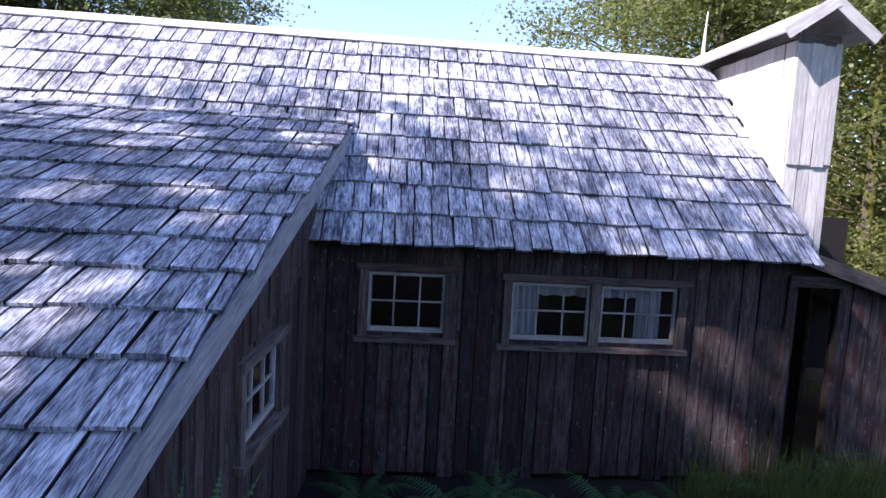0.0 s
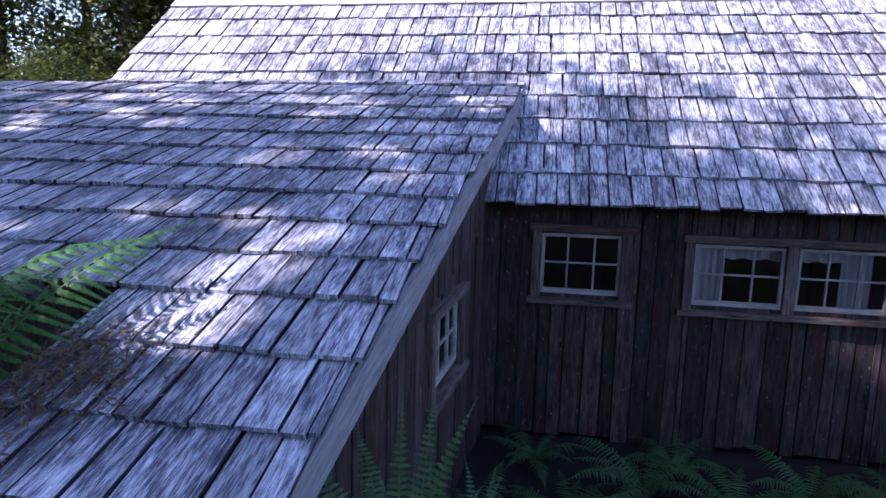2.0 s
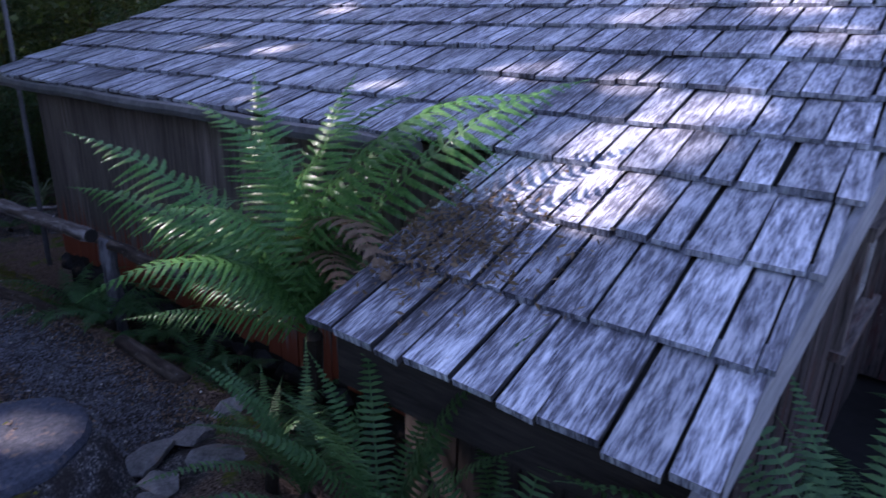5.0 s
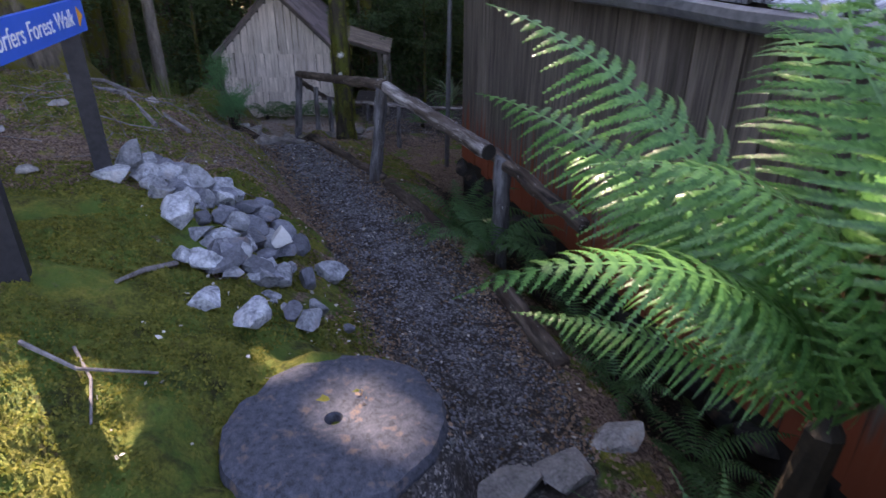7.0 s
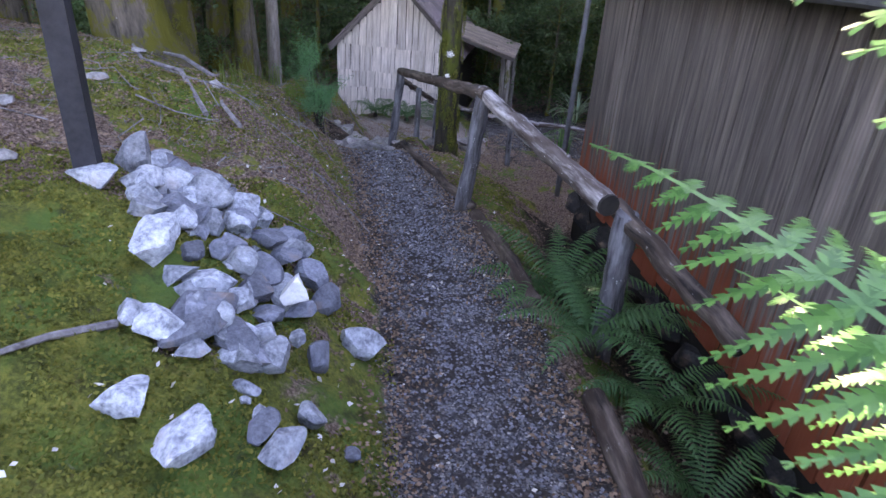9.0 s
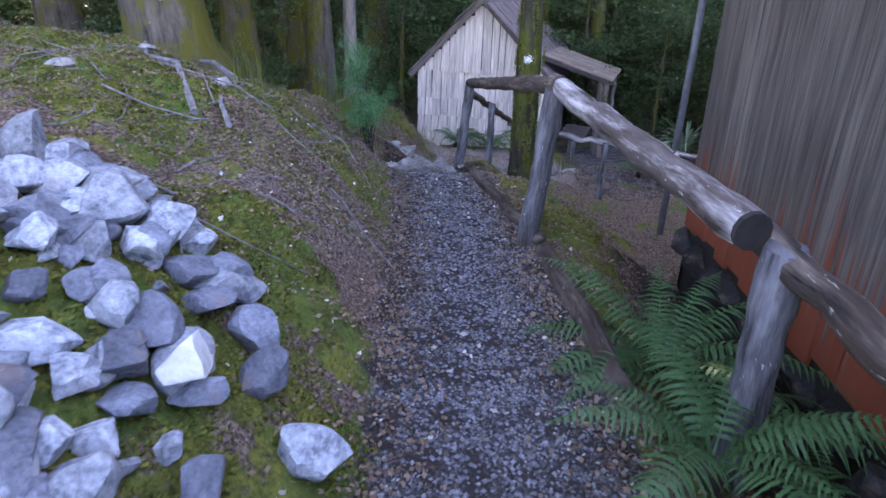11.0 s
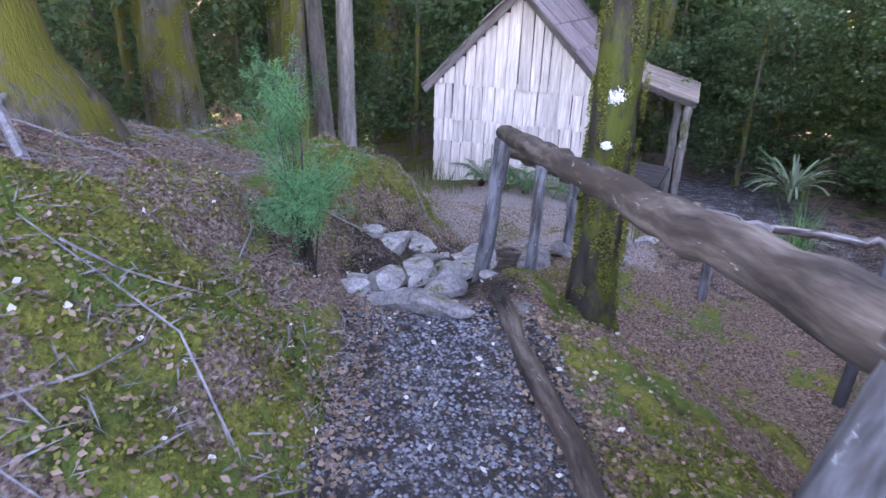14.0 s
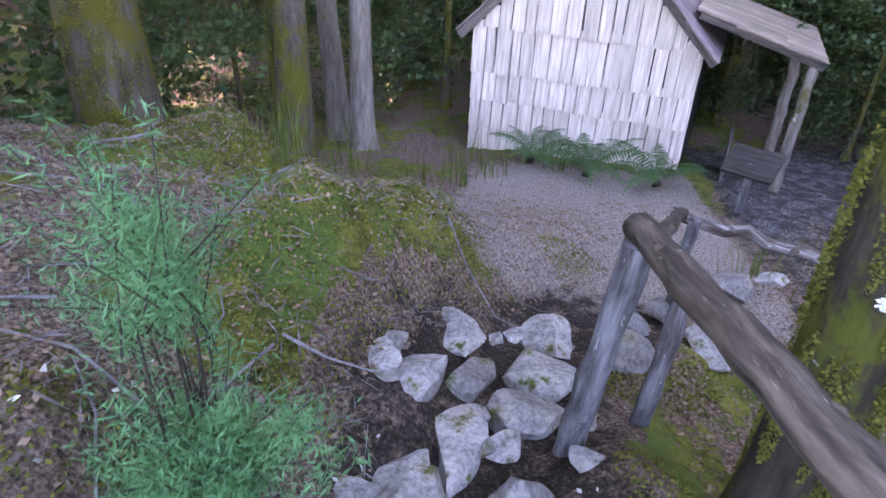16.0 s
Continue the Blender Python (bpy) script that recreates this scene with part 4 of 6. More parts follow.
rail_post((-11.14, 1.76, -1.75), (-11.12, 1.86, -0.79), 0.055, 0.045)
rail_post((-8.53, 2.27, -1.5), (-8.38, 2.36, -0.405), 0.068, 0.058)
rail_post((-6.8, 2.93, -1.95), (-6.6, 2.84, -0.58), 0.075, 0.065)
rail_post((-11.45, 2.08, -1.9), (-11.36, 2.1, -1.0), 0.04, 0.035)
rail_bar((-11.18, 1.86, -0.77), (-8.3, 2.37, -0.37), 0.045, 0.052, 0.011, BROWN_RAIL)
rail_bar((-8.42, 2.35, -0.38), (-6.57, 2.71, -0.52), 0.052, 0.062, 0.009)
rail_bar((-6.75, 2.83, -0.6), (-5.7, 3.02, -0.78), 0.055, 0.05, 0.01, BROWN_RAIL)
b = Builder()
b.tube([(-6.57, 2.71, -0.52), (-6.555, 2.713, -0.521)], [0.061, 0.058], 12)
part("cut_end", b, BACKING, rail, "dark sawn end of the log")
rail_bar((-11.1, 1.84, -0.84), (-12.68, 2.4, -1.44), 0.035, 0.03, 0.015, BROWN_RAIL)

fence = thing("pole_fence", "low fence of thin grey poles by the lower path", "fence", at=pose(0, 0, 0))
for p, q, r in (((-12.7, 2.35, -1.45), (-12.27, 3.9, -1.66), 0.035), ((-12.29, 3.85, -1.655), (-12.15, 5.6, -1.74), 0.035), ((-12.15, 5.55, -1.74), (-12.5, 8.6, -1.8), 0.033)):
    b = Builder()
    log(b, p, q, r, r, 8, 8, 0.03)
    part("bar", b, RAIL_WOOD, fence, smooth=True)
for p in ((-12.64, 2.45), (-12.3, 3.5), (-12.18, 5.5), (-12.45, 8.5)):
    b = Builder()
    g = ground_z(*p)
    log(b, (p[0], p[1], g - 0.15), (p[0] + 0.03, p[1], float(np.interp(p[1], (2.3, 3.9, 5.6, 8.6), (-1.42, -1.63, -1.71, -1.77)))), 0.04, 0.035, 8, 5, 0.01)
    part("post", b, POST_WOOD, fence, smooth=True)

# edging logs of the path
def edging(pts, r, label):
    b = Builder()
    b.tube(pts, [r * random.uniform(0.85, 1.1) for _ in pts], 12, 0.1)
    tagged(part("edging_log", b, BROWN_RAIL, smooth=True), label, "log", "logs edging the path")


e0, e1 = Vector((-10.5, line_at(-10.5)[0] + 0.29, line_at(-10.5)[1] + 0.07)), Vector((-8.45, line_at(-8.45)[0] + 0.47, line_at(-8.45)[1] + 0.06))
edging([e0.lerp(e1, i / 14) + Vector((0, 0.012 * math.sin(i * 1.1), 0.01 * math.sin(i * 1.7))) for i in range(15)], 0.042, "thin brown log edging the gravel path")
edging([(x, line_at(x)[0] + 0.5 + 0.015 * math.sin(x * 4), line_at(x)[1] + 0.02) for x in np.linspace(-8.35, -6.9, 14)], 0.06, "old half-buried log edging the path")
edging([(x, line_at(x)[0] + 0.52 + 0.015 * math.sin(x * 4), line_at(x)[1] + 0.02) for x in np.linspace(-6.0, -5.0, 6)], 0.06, "flat grey log sunk beside the path")

# leaning pole at the corner of the homestead
b = Builder()
b.tube([(-10.85, 3.85, ground_z(-10.85, 3.85) - 0.1), (-10.8, 3.86, -0.5), (-10.74, 3.87, 2.6)], [0.035, 0.033, 0.03], 8)
tagged(part("pole", b, PIPE, smooth=True), "thin dark upright pole near the corner", "pole")

# ---- the shingled hut ----
hut = thing("hut", "small gabled hut clad all over in pale split shingles", "hut", at=pose(-16.43, 2.02, -2.8, 0, 0, -16))
HW, HH, HA, HD = 1.23, 1.5, 2.72, 3.0   # half width, eave height, apex height, depth
b = Builder()
sec = [(-HW, 0), (HW, 0), (HW, HH), (0, HA), (-HW, HH)]
vs = [Vector((0, y, z)) for y, z in sec] + [Vector((-HD, y, z)) for y, z in sec]
b.poly(vs, [(0, 1, 2, 3, 4), (9, 8, 7, 6, 5)] + [(i + 5, (i + 1) % 5 + 5, (i + 1) % 5, i) for i in range(5)])
body = part("body", b, BACKING, hut)
for k, (z0, ln) in enumerate(((0.0, 0.37), (0.34, 0.37), (0.68, 0.36), (1.0, 0.52), (1.48, 1.25))):
    y = -HW
    while y < HW - 0.02:
        w = min(random.uniform(0.11, 0.19), HW - y)
        ym = y + w / 2
        top = min(z0 + ln + (0.03 if k < 4 else 0), HA - (HA - HH) * abs(ym) / HW - 0.02)
        if top - z0 > 0.05:
            b = Builder()
            b.box(pose(0, 0, 0, 90, 0, 90), w - random.uniform(0.006, 0.014), top - z0, 0.05, 0.008, 0.007, 1)
            part("shingle", b, SHED_SHINGLE, body, m=pose(0.026 + random.uniform(0, 0.006), ym, (z0 + top) / 2 + random.uniform(-0.014, 0.014), random.uniform(-0.6, 0.6), -2.6, 0))
        y += w
for sgn in (-1, 1):
    ang = math.degrees(math.atan2(HA - HH, HW))
    ln = math.hypot(HA - HH, HW) + 0.2
    b = Builder()
    cy = sgn * (HW + 0.1) / 2
    cz = HA + 0.03 - (HA - HH) / HW * abs(cy)
    b.box(pose(-HD / 2 + 0.0, cy, cz, -sgn * ang, 0, 0), HD + 0.2, ln, 0.05, None, 0.004, 0)
    slope = part("roof_slope", b, GREY_BOARD, hut, "dark mossy shingle roof")
    b = Builder()
    b.box(pose(0.12, cy, cz - 0.02, -sgn * ang, 0, 0), 0.03, ln, 0.09, None, 0.004, 1)
    part("barge_board", b, GREY_BOARD, hut)
    j = Builder()
    for c in range(4):
        xx = -HD
        while xx < 0.14:
            w = random.uniform(0.1, 0.19)
            d = -ln / 2 + c * 0.42
            m = pose(-HD / 2, cy, cz + 0.03, -sgn * ang, 0, 0) @ pose(xx + HD / 2 + w / 2, -sgn * (d + 0.24), 0.02, 2 * sgn, 0, 0)
            j.box(m, w - 0.008, 0.5, 0.018, None, 0.005, 1)
            xx += w
    tagged(part("roof_shingles", j, HUT_ROOF, slope), kind="stuff")
# side porch roof on two poles, lower than the hut roof
porch = thing("porch_roof", "little mossy shingled porch roof standing on two bark poles", "porch", at=pose(-16.43, 2.02, -2.8, 0, 0, -16))
b = Builder()
b.box(pose(-1.0, HW + 0.47, 1.62, -17, 0, 0), 1.9, 1.25, 0.06, None, 0.006, 1)
deck = part("roof_slope", b, GREY_BOARD, porch, "mossy brown shingle porch roof")
for c in range(3):
    xx = -1.95
    while xx < -0.1:
        w = random.uniform(0.1, 0.18)
        b = Builder()
        b.box(pose(0, 0, 0), w - 0.008, 0.5, 0.018, 0.008, 0.005, 1)
        part("shingle", b, PORCH_SHINGLE, deck, m=pose(xx + w / 2, HW + 0.47, 1.62, -17, 0, 0) @ pose(0, -0.42 + c * 0.4, 0.05 - 0.0, 1.5, 0, 0))
        xx += w
for px, py in ((-0.12, HW + 0.98), (-0.45, HW + 0.85), (-1.85, HW + 0.98)):
    b = Builder()
    log(b, (px, py, -0.1), (px + 0.02, py, 1.46), 0.055, 0.05, 9, 6, 0.012)
    part("pole", b, BARK_PALE, porch, smooth=True)
b = Builder()
b.box(pose(-0.35, HW + 0.45, 0.3, 0, 0, 0), 0.6, 0.03, 0.6, None, 0.005, 2)
tagged(part("plank_panel", b, GREY_BOARD, m=pose(-16.43, 2.02, -2.8, 0, 0, -16)), "short weathered plank leaning by the hut", "plank")

# lectern-like board on a post below the hut
lec = thing("information_stand", "small dark tilted board on a short post by the lower path", "sign stand", at=pose(-15.1, 3.58, ground_z(-15.1, 3.58), 0, 0, 55))
b = Builder()
b.span(-0.03, 0.03, -0.03, 0.03, -0.1, 0.5)
part("post", b, POST_WOOD, lec)
b = Builder()
b.box(pose(0, 0, 0.5, 35, 0, 0), 0.45, 0.32, 0.03, None, 0.0, 0)
part("board", b, FASCIA, lec)

# ---- the blue sign ----
sign = thing("direction_sign", "blue wooden arrow sign with white lettering on two black posts", "sign", at=pose(0, 0, 0))
S1, S2 = Vector((-5.4, 0.03, -0.47)), Vector((-6.72, 0.2, -0.5))
for p in (S1, S2):
    b = Builder()
    b.box(pose(p.x, p.y, p.z + 0.4, 0, 0, 8), 0.12, 0.1, 1.3, None, 0.004, 2)
    part("post", b, BLACK_POST, sign)
mid = (S1 + S2) / 2
along = math.degrees(math.atan2(S2.y - S1.y, S2.x - S1.x))
# local x runs from the near post to the far one; local -y is the lettered face
bm_ = pose(mid.x + 0.07, mid.y + 0.07, 0.475, 0, 0, along)
b = Builder()
b.box(bm_, 1.5, 0.035, 0.17, None, 0.0, 0)
panel = part("panel", b, BLUE, sign, "blue panel")
tx = bpy.data.curves.new("lettering", "FONT")
tx.body, tx.size, tx.align_x, tx.align_y, tx.extrude = "Weindorfers Forest Walk", 0.12, "CENTER", "CENTER", 0.001
tob = new("lettering", tx)
dep = bpy.context.evaluated_depsgraph_get()
tme = bpy.data.meshes.new_from_object(tob.evaluated_get(dep))
bpy.data.objects.remove(tob)
tme.materials.clear()
tme.materials.append(WHITE)
part("lettering", tme, WHITE, panel, m=bm_ @ pose(-0.07, -0.0195, 0, 90, 0, 0))
b = Builder()
v = ((0.63, -0.019, -0.05), (0.63, -0.019, 0.05), (0.7, -0.019, 0.0))
q = [bm_ @ Vector(p) for p in v] + [bm_ @ (Vector(p) - Vector((0, 0.004, 0))) for p in v]
b.poly(q, [(0, 1, 2), (5, 4, 3), (0, 3, 4, 1), (1, 4, 5, 2), (2, 5, 3, 0)])
part("arrow", b, ORANGE, panel)


# ---- stones ----
def rock_mesh(seed, sx, sy, sz, mat, cuts=13, sub=3):
    rng = random.Random(seed)
    bm = bmesh.new()
    bmesh.ops.create_icosphere(bm, subdivisions=sub, radius=1.0)
    planes = [(Vector((rng.gauss(0, 1), rng.gauss(0, 1), rng.gauss(0, 1))).normalized(), rng.uniform(0.42, 0.72)) for _ in range(cuts)]
    for v in bm.verts:
        for nrm, dd in planes:
            k = v.co.dot(nrm)
            if k > dd:
                v.co -= nrm * (k - dd) * 0.985
        v.co += v.co.normalized() * 0.035 * noise.noise(v.co * 3.5 + Vector((seed, 0, 0)))
        v.co.x, v.co.y, v.co.z = v.co.x * sx, v.co.y * sy, v.co.z * sz
    me = bpy.data.meshes.new("stone")
    bm.to_mesh(me)
    bm.free()
    me.materials.append(mat)
    return me


def rock(x, y, sx, sy, sz, mat, label, group, seed, sink=0.35, rz=None, name="rock", tilt=12, z=None):
    me = rock_mesh(seed, sx, sy, sz, mat)
    rng = random.Random(seed + 5)
    g = ground_z(x, y) if z is None else z
    ob = part(name, me, mat, m=pose(x, y, g + sz * (0.62 - sink), rng.uniform(-tilt, tilt), rng.uniform(-tilt, tilt), rng.uniform(0, 360) if rz is None else rz))
    return tagged(ob, label, "rock", group)


PILE = [(-6.98, 0.32, .16, .12, .2, 0), (-7.05, 0.42, .2, .17, .14, 0), (-6.8, 0.7, .25, .18, .17, 0), (-6.23, 0.63, .27, .17, .16, 0), (-5.85, 0.86, .3, .24, .14, 1), (-5.38, 0.76, .19, .15, .1, 0),
        (-5.27, 0.97, .22, .17, .12, 0), (-5.81, 1.13, .16, .13, .13, 0), (-6.29, 1.46, .2, .11, .13, 0), (-6.66, 1.22, .15, .12, .13, 1), (-6.39, 0.91, .14, .1, .07, 0), (-6.72, 1.01, .2, .16, .12, 1),
        (-5.36, 1.23, .17, .1, .1, 0), (-6.47, 1.31, .14, .12, .16, 1), (-6.71, 0.86, .18, .15, .13, 0), (-6.78, 0.43, .17, .13, .1, 0), (-6.9, 0.55, .18, .15, .12, 1), (-7.0, 0.65, .16, .14, .14, 0),
        (-6.6, 1.08, .14, .12, .1, 1), (-6.95, 0.9, .13, .11, .1, 0), (-6.15, 1.08, .13, .1, .1, 1), (-6.0, 1.3, .13, .1, .12, 1), (-5.6, 1.3, .12, .1, .1, 0), (-6.5, 0.5, .13, .1, .08, 0)]
for i, (x, y, sx, sy, sz, dk) in enumerate(PILE):
    if x < -7.15 or y < 0.3:
        continue
    k = 0.68 if x > -5.7 else 0.82
    rock(x, y, sx * k, sy * k, sz * 0.75, DARK_ROCK if dk else ROCK, "angular dark slate rock in the pile" if dk else "angular pale grey rock in the pile on the moss", "rocks in the pile", 100 + i, 0.15)
rock(-6.27, 1.18, 0.13, 0.09, 0.07, QUARTZ, "bright white quartz rock lying on the pile", "rocks in the pile", 77, -1.1)
rng = random.Random(14)
for i in range(46):
    x = rng.uniform(-7.1, -5.75)
    y = 0.66 + rng.gauss(0, 0.2) + (x + 6.8) * 0.34
    s = rng.uniform(0.07, 0.13)
    rock(x, y, s * 1.25, s, s * 0.8, DARK_ROCK if i % 3 == 0 else ROCK, "broken grey rock wedged in the pile", "rocks in the pile", 800 + i, 0.05)
rng = random.Random(4)
for i in range(34):
    x = rng.uniform(-7.1, -5.3)
    y = 0.7 + rng.gauss(0, 0.2) + (x + 6.8) * 0.3
    s = rng.uniform(0.03, 0.075)
    rock(x, y, s * 1.4, s, s * 0.8, rng.choice((ROCK, ROCK, DARK_ROCK)), "small broken stone among the larger rocks", "small stones in the pile", 300 + i, 0.1)
for i, (x, y) in enumerate(((-7.6, -0.6), (-8.2, -0.3), (-6.9, -0.25), (-7.3, -0.9), (-9.3, -0.4), (-8.9, 0.3))):
    rock(x, y, 0.1, 0.07, 0.035, FLAG, "flat pale stone on the moss slope", "stones on the slope", 400 + i, 0.2)

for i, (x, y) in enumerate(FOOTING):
    rock(x, y, 0.2, 0.12, 0.14, FOOTING_ROCK, "rough dark footing stone under the wall", "footing stones", 900 + i, 0.0, z=-1.86 - 0.02 * (i % 3), rz=10)
rng = random.Random(9)
for i in range(30):
    x = rng.uniform(-12.3, -10.5)
    y = line_at(x)[0] + rng.uniform(-0.42, 0.42)
    s = rng.uniform(0.06, 0.11)
    rock(x, y, s * 1.3, s, s * 0.35, STEP if i % 3 else FLAG, "flat stone packed into the rough steps", "stone steps", 950 + i, 0.35, name="step_stone", tilt=7)

# millstone
mill = thing("millstone", "flat round grey millstone lying in the moss", "millstone", at=pose(-4.42, 1.22, -0.79, 2, -2, 0))
bm = bmesh.new()
rings = [(0.0, 0.0), (0.022, 0.0), (0.035, 0.045), (0.2, 0.05), (0.3, 0.054), (0.37, 0.05), (0.412, 0.036), (0.425, 0.0), (0.415, -0.12)]
prev = None
K = 72
for r, z in rings[1:]:
    chip = lambda a, r: r - (0.02 * max(0.0, noise.noise(Vector((math.cos(a) * 3.1 + 4, math.sin(a) * 3.1, 2)))) + 0.012 * noise.noise(Vector((math.cos(a) * 9, math.sin(a) * 9, r))) + 0.035 * math.exp(-((a - 3.9) / 0.12) ** 2)) * smooth01((r - 0.28) / 0.1)
    row = [bm.verts.new((chip(a, r) * math.cos(a), chip(a, r) * math.sin(a), z + 0.008 * noise.noise(Vector((r * 8 * math.cos(a), r * 8 * math.sin(a), 1))))) for a in [2 * math.pi * i / K for i in range(K)]]
    if prev:
        for i in range(K):
            bm.faces.new((prev[i], prev[(i + 1) % K], row[(i + 1) % K], row[i]))
    else:
        bm.faces.new(row)
    prev = row
bmesh.ops.recalc_face_normals(bm, faces=bm.faces)
me = bpy.data.meshes.new("stone")
bm.to_mesh(me)
bm.free()
me.materials.append(MILL)
part("disc", me, MILL, mill)

# stepping stones down to the path, and the rough steps at its far end
STEPS = [(-4.14, 1.8, .2, .13, -1.08), (-4.2, 2.12, .22, .15, -1.15), (-3.78, 1.7, .2, .13, -1.0), (-3.55, 1.52, .24, .15, -0.92), (-3.34, 1.27, .2, .14, -0.83), (-3.22, 1.56, .2, .14, -0.88), (-3.4, 0.98, .13, .09, -0.68), (-4.33, 2.42, .2, .14, -1.2), (-3.75, 2.0, .19, .13, -1.03), (-3.0, 1.3, .2, .15, -0.74)]
for i, (x, y, sx, sy, z) in enumerate(STEPS):
    rock(x, y, sx, sy, 0.07, FLAG, "flat stepping stone set between moss and gravel", "stepping stones", 500 + i, 0.5, name="stepping_stone", tilt=5, z=max(z, ground_z(x, y)) + 0.02)
for i, (x, y, sx, sy, z) in enumerate([(-10.35, 1.5, .1, .3, -1.45), (-10.7, 1.3, .13, .17, -1.52), (-10.75, 1.6, .13, .16, -1.55), (-11.0, 1.4, .14, .2, -1.63), (-11.25, 1.2, .15, .17, -1.68), (-11.3, 1.62, .15, .18, -1.74), (-11.55, 1.4, .15, .2, -1.8), (-11.75, 1.68, .17, .2, -1.88), (-11.85, 1.3, .15, .18, -1.85), (-12.1, 1.75, .18, .2, -1.98), (-12.0, 2.1, .16, .18, -2.03), (-12.4, 2.2, .17, .15, -2.1)]):
    rock(x, y, sx * 1.1, sy * 1.1, 0.1, STEP, "rough stone step on the descending path", "stone steps", 600 + i, 0.42, name="step_stone", tilt=9, z=max(z, ground_z(x, y)) + 0.01)
for i, (x, y, s) in enumerate(((-12.3, 2.6, .17), (-12.6, 2.45, .15), (-12.9, 2.7, .19), (-13.2, 3.0, .16), (-12.7, 2.95, .14), (-13.4, 3.3, .13), (-10.6, 1.12, .11))):
    rock(x, y, s * 1.25, s, s * 0.6, STEP, "pale stone edging the stepped path", "stones edging the steps", 650 + i, 0.25)
for i, (x, y, sx, sy, sz) in enumerate(((-12.35, 0.45, .28, .22, .18), (-13.2, 0.95, .28, .22, .15))):
    rock(x, y, sx, sy, sz, MOSSY_ROCK, "boulder thickly covered in moss", "mossy boulders", 700 + i, 0.3, name="mossy_boulder")


# ---- ferns ----
def frond_mesh(seed, length, pairs, wide, fine, start=60, end=-35, mat=FERN, twist=0.0):
    """One arching frond along +x. fine: the pinnae are cut again into small teeth, and droop from the midrib."""
    rng = np.random.default_rng(seed)
    k = 26
    ang = np.radians(np.linspace(start, end, k) + rng.normal(0, 1.5, k))
    step = length / (k - 1)
    pts = np.zeros((k, 3))
    for i in range(1, k):
        pts[i] = pts[i - 1] + step * np.array([math.cos(ang[i]), 0, math.sin(ang[i])])
    pts[:, 1] = twist * np.linspace(0, 1, k) ** 2
    V, F = [], []

    def quad(a, b, c, d):
        i = len(V)
        V.extend((a, b, c, d))
        F.append((i, i + 1, i + 2, i + 3))

    def at(u):
        f = u * (k - 1)
        i = min(int(f), k - 2)
        t = pts[i + 1] - pts[i]
        t = t / np.linalg.norm(t)
        return pts[i] + (pts[i + 1] - pts[i]) * (f - i), t
    # stem, three-sided
    for i in range(k - 1):
        r0, r1 = 0.0052 * length * (1 - i / k) + 0.001, 0.0052 * length * (1 - (i + 1) / k) + 0.001
        _, t = at(i / (k - 1))
        up = np.array([-t[2], 0, t[0]])
        sd = np.array([0, 1.0, 0])
        for s1, s2 in ((sd, -sd), (-sd, -up), (-up, sd)):
            quad(pts[i] + s1 * r0, pts[i] + s2 * r0, pts[i + 1] + s2 * r1, pts[i + 1] + s1 * r1)
    gap = 0.88 * length / pairs
    for j in range(pairs):
        u = 0.12 + 0.88 * (j + 0.5) / pairs
        p, t = at(u)
        up = np.array([-t[2], 0, t[0]])
        q = (u - 0.12) / 0.88
        l = wide * (math.sin(math.pi * min(q * 0.8 + 0.17, 1.0)) ** 0.8) * (1.02 - q ** 2.5) * rng.uniform(0.88, 1.1)
        for s in (-1, 1):
            d = np.array([0, s, 0.0]) * 0.93 + t * rng.uniform(0.25, 0.4) + up * (0.12 + rng.normal(0, 0.09))
            d /= np.linalg.norm(d)
            drop = np.array([0, 0, -1.0]) * l * (rng.uniform(0.5, 0.85) if fine else 0.28)
            curl = t * l * rng.uniform(0.0, 0.16)
            across = t - d * (t @ d)
            across /= np.linalg.norm(across)
            w = 0.85 * length * 0.85 / pairs * 0.5
            if fine:
                n = max(7, int(26 * l / wide))
                for h in range(n):
                    v = (h + 0.6) / n
                    c = p + d * l * v + (drop + curl) * v * v
                    run = d * l + (drop + curl) * 2 * v
                    run /= np.linalg.norm(run)
                    pl = 0.45 * gap * (1.0 - v) ** 0.75 * min(1.0, 0.62 + 2.2 * v) * rng.uniform(0.85, 1.1) + 0.002
                    for s2 in (-1, 1):
                        e = across * s2 * 0.92 + run * 0.4
                        half = run * l / n * 0.52
                        root = c - half
                        tip = c + e * pl + half * 0.5 + np.array([0, 0, rng.uniform(-0.45, 0.05) * pl])
                        quad(root, root + e * pl * 0.6, tip, c + half + e * pl * 0.3)
                # the solid blade along the pinna's midrib
                for h in range(5):
                    a0, a1 = h / 5, (h + 1) / 5
                    c0, c1 = p + d * l * a0 + (drop + curl) * a0 * a0, p + d * l * a1 + (drop + curl) * a1 * a1
                    w0, w1 = across * gap * 0.17 * (1 - a0) ** 0.8, across * gap * 0.17 * (1 - a1) ** 0.8
                    quad(c0 - w0, c1 - w1, c1 + w1, c0 + w0)
            else:
                a, m2, e = p, p + d * l * 0.5 + drop * 0.3, p + d * l + drop
                quad(a - across * w * 0.5, m2 - across * w * 0.75, m2 + across * w * 0.75 + up * 0.002, a + across * w * 0.75)
                quad(m2 - across * w * 0.75, e, e + across * 0.001, m2 + across * w * 0.75)
    return soup("frond", V, F, mat)


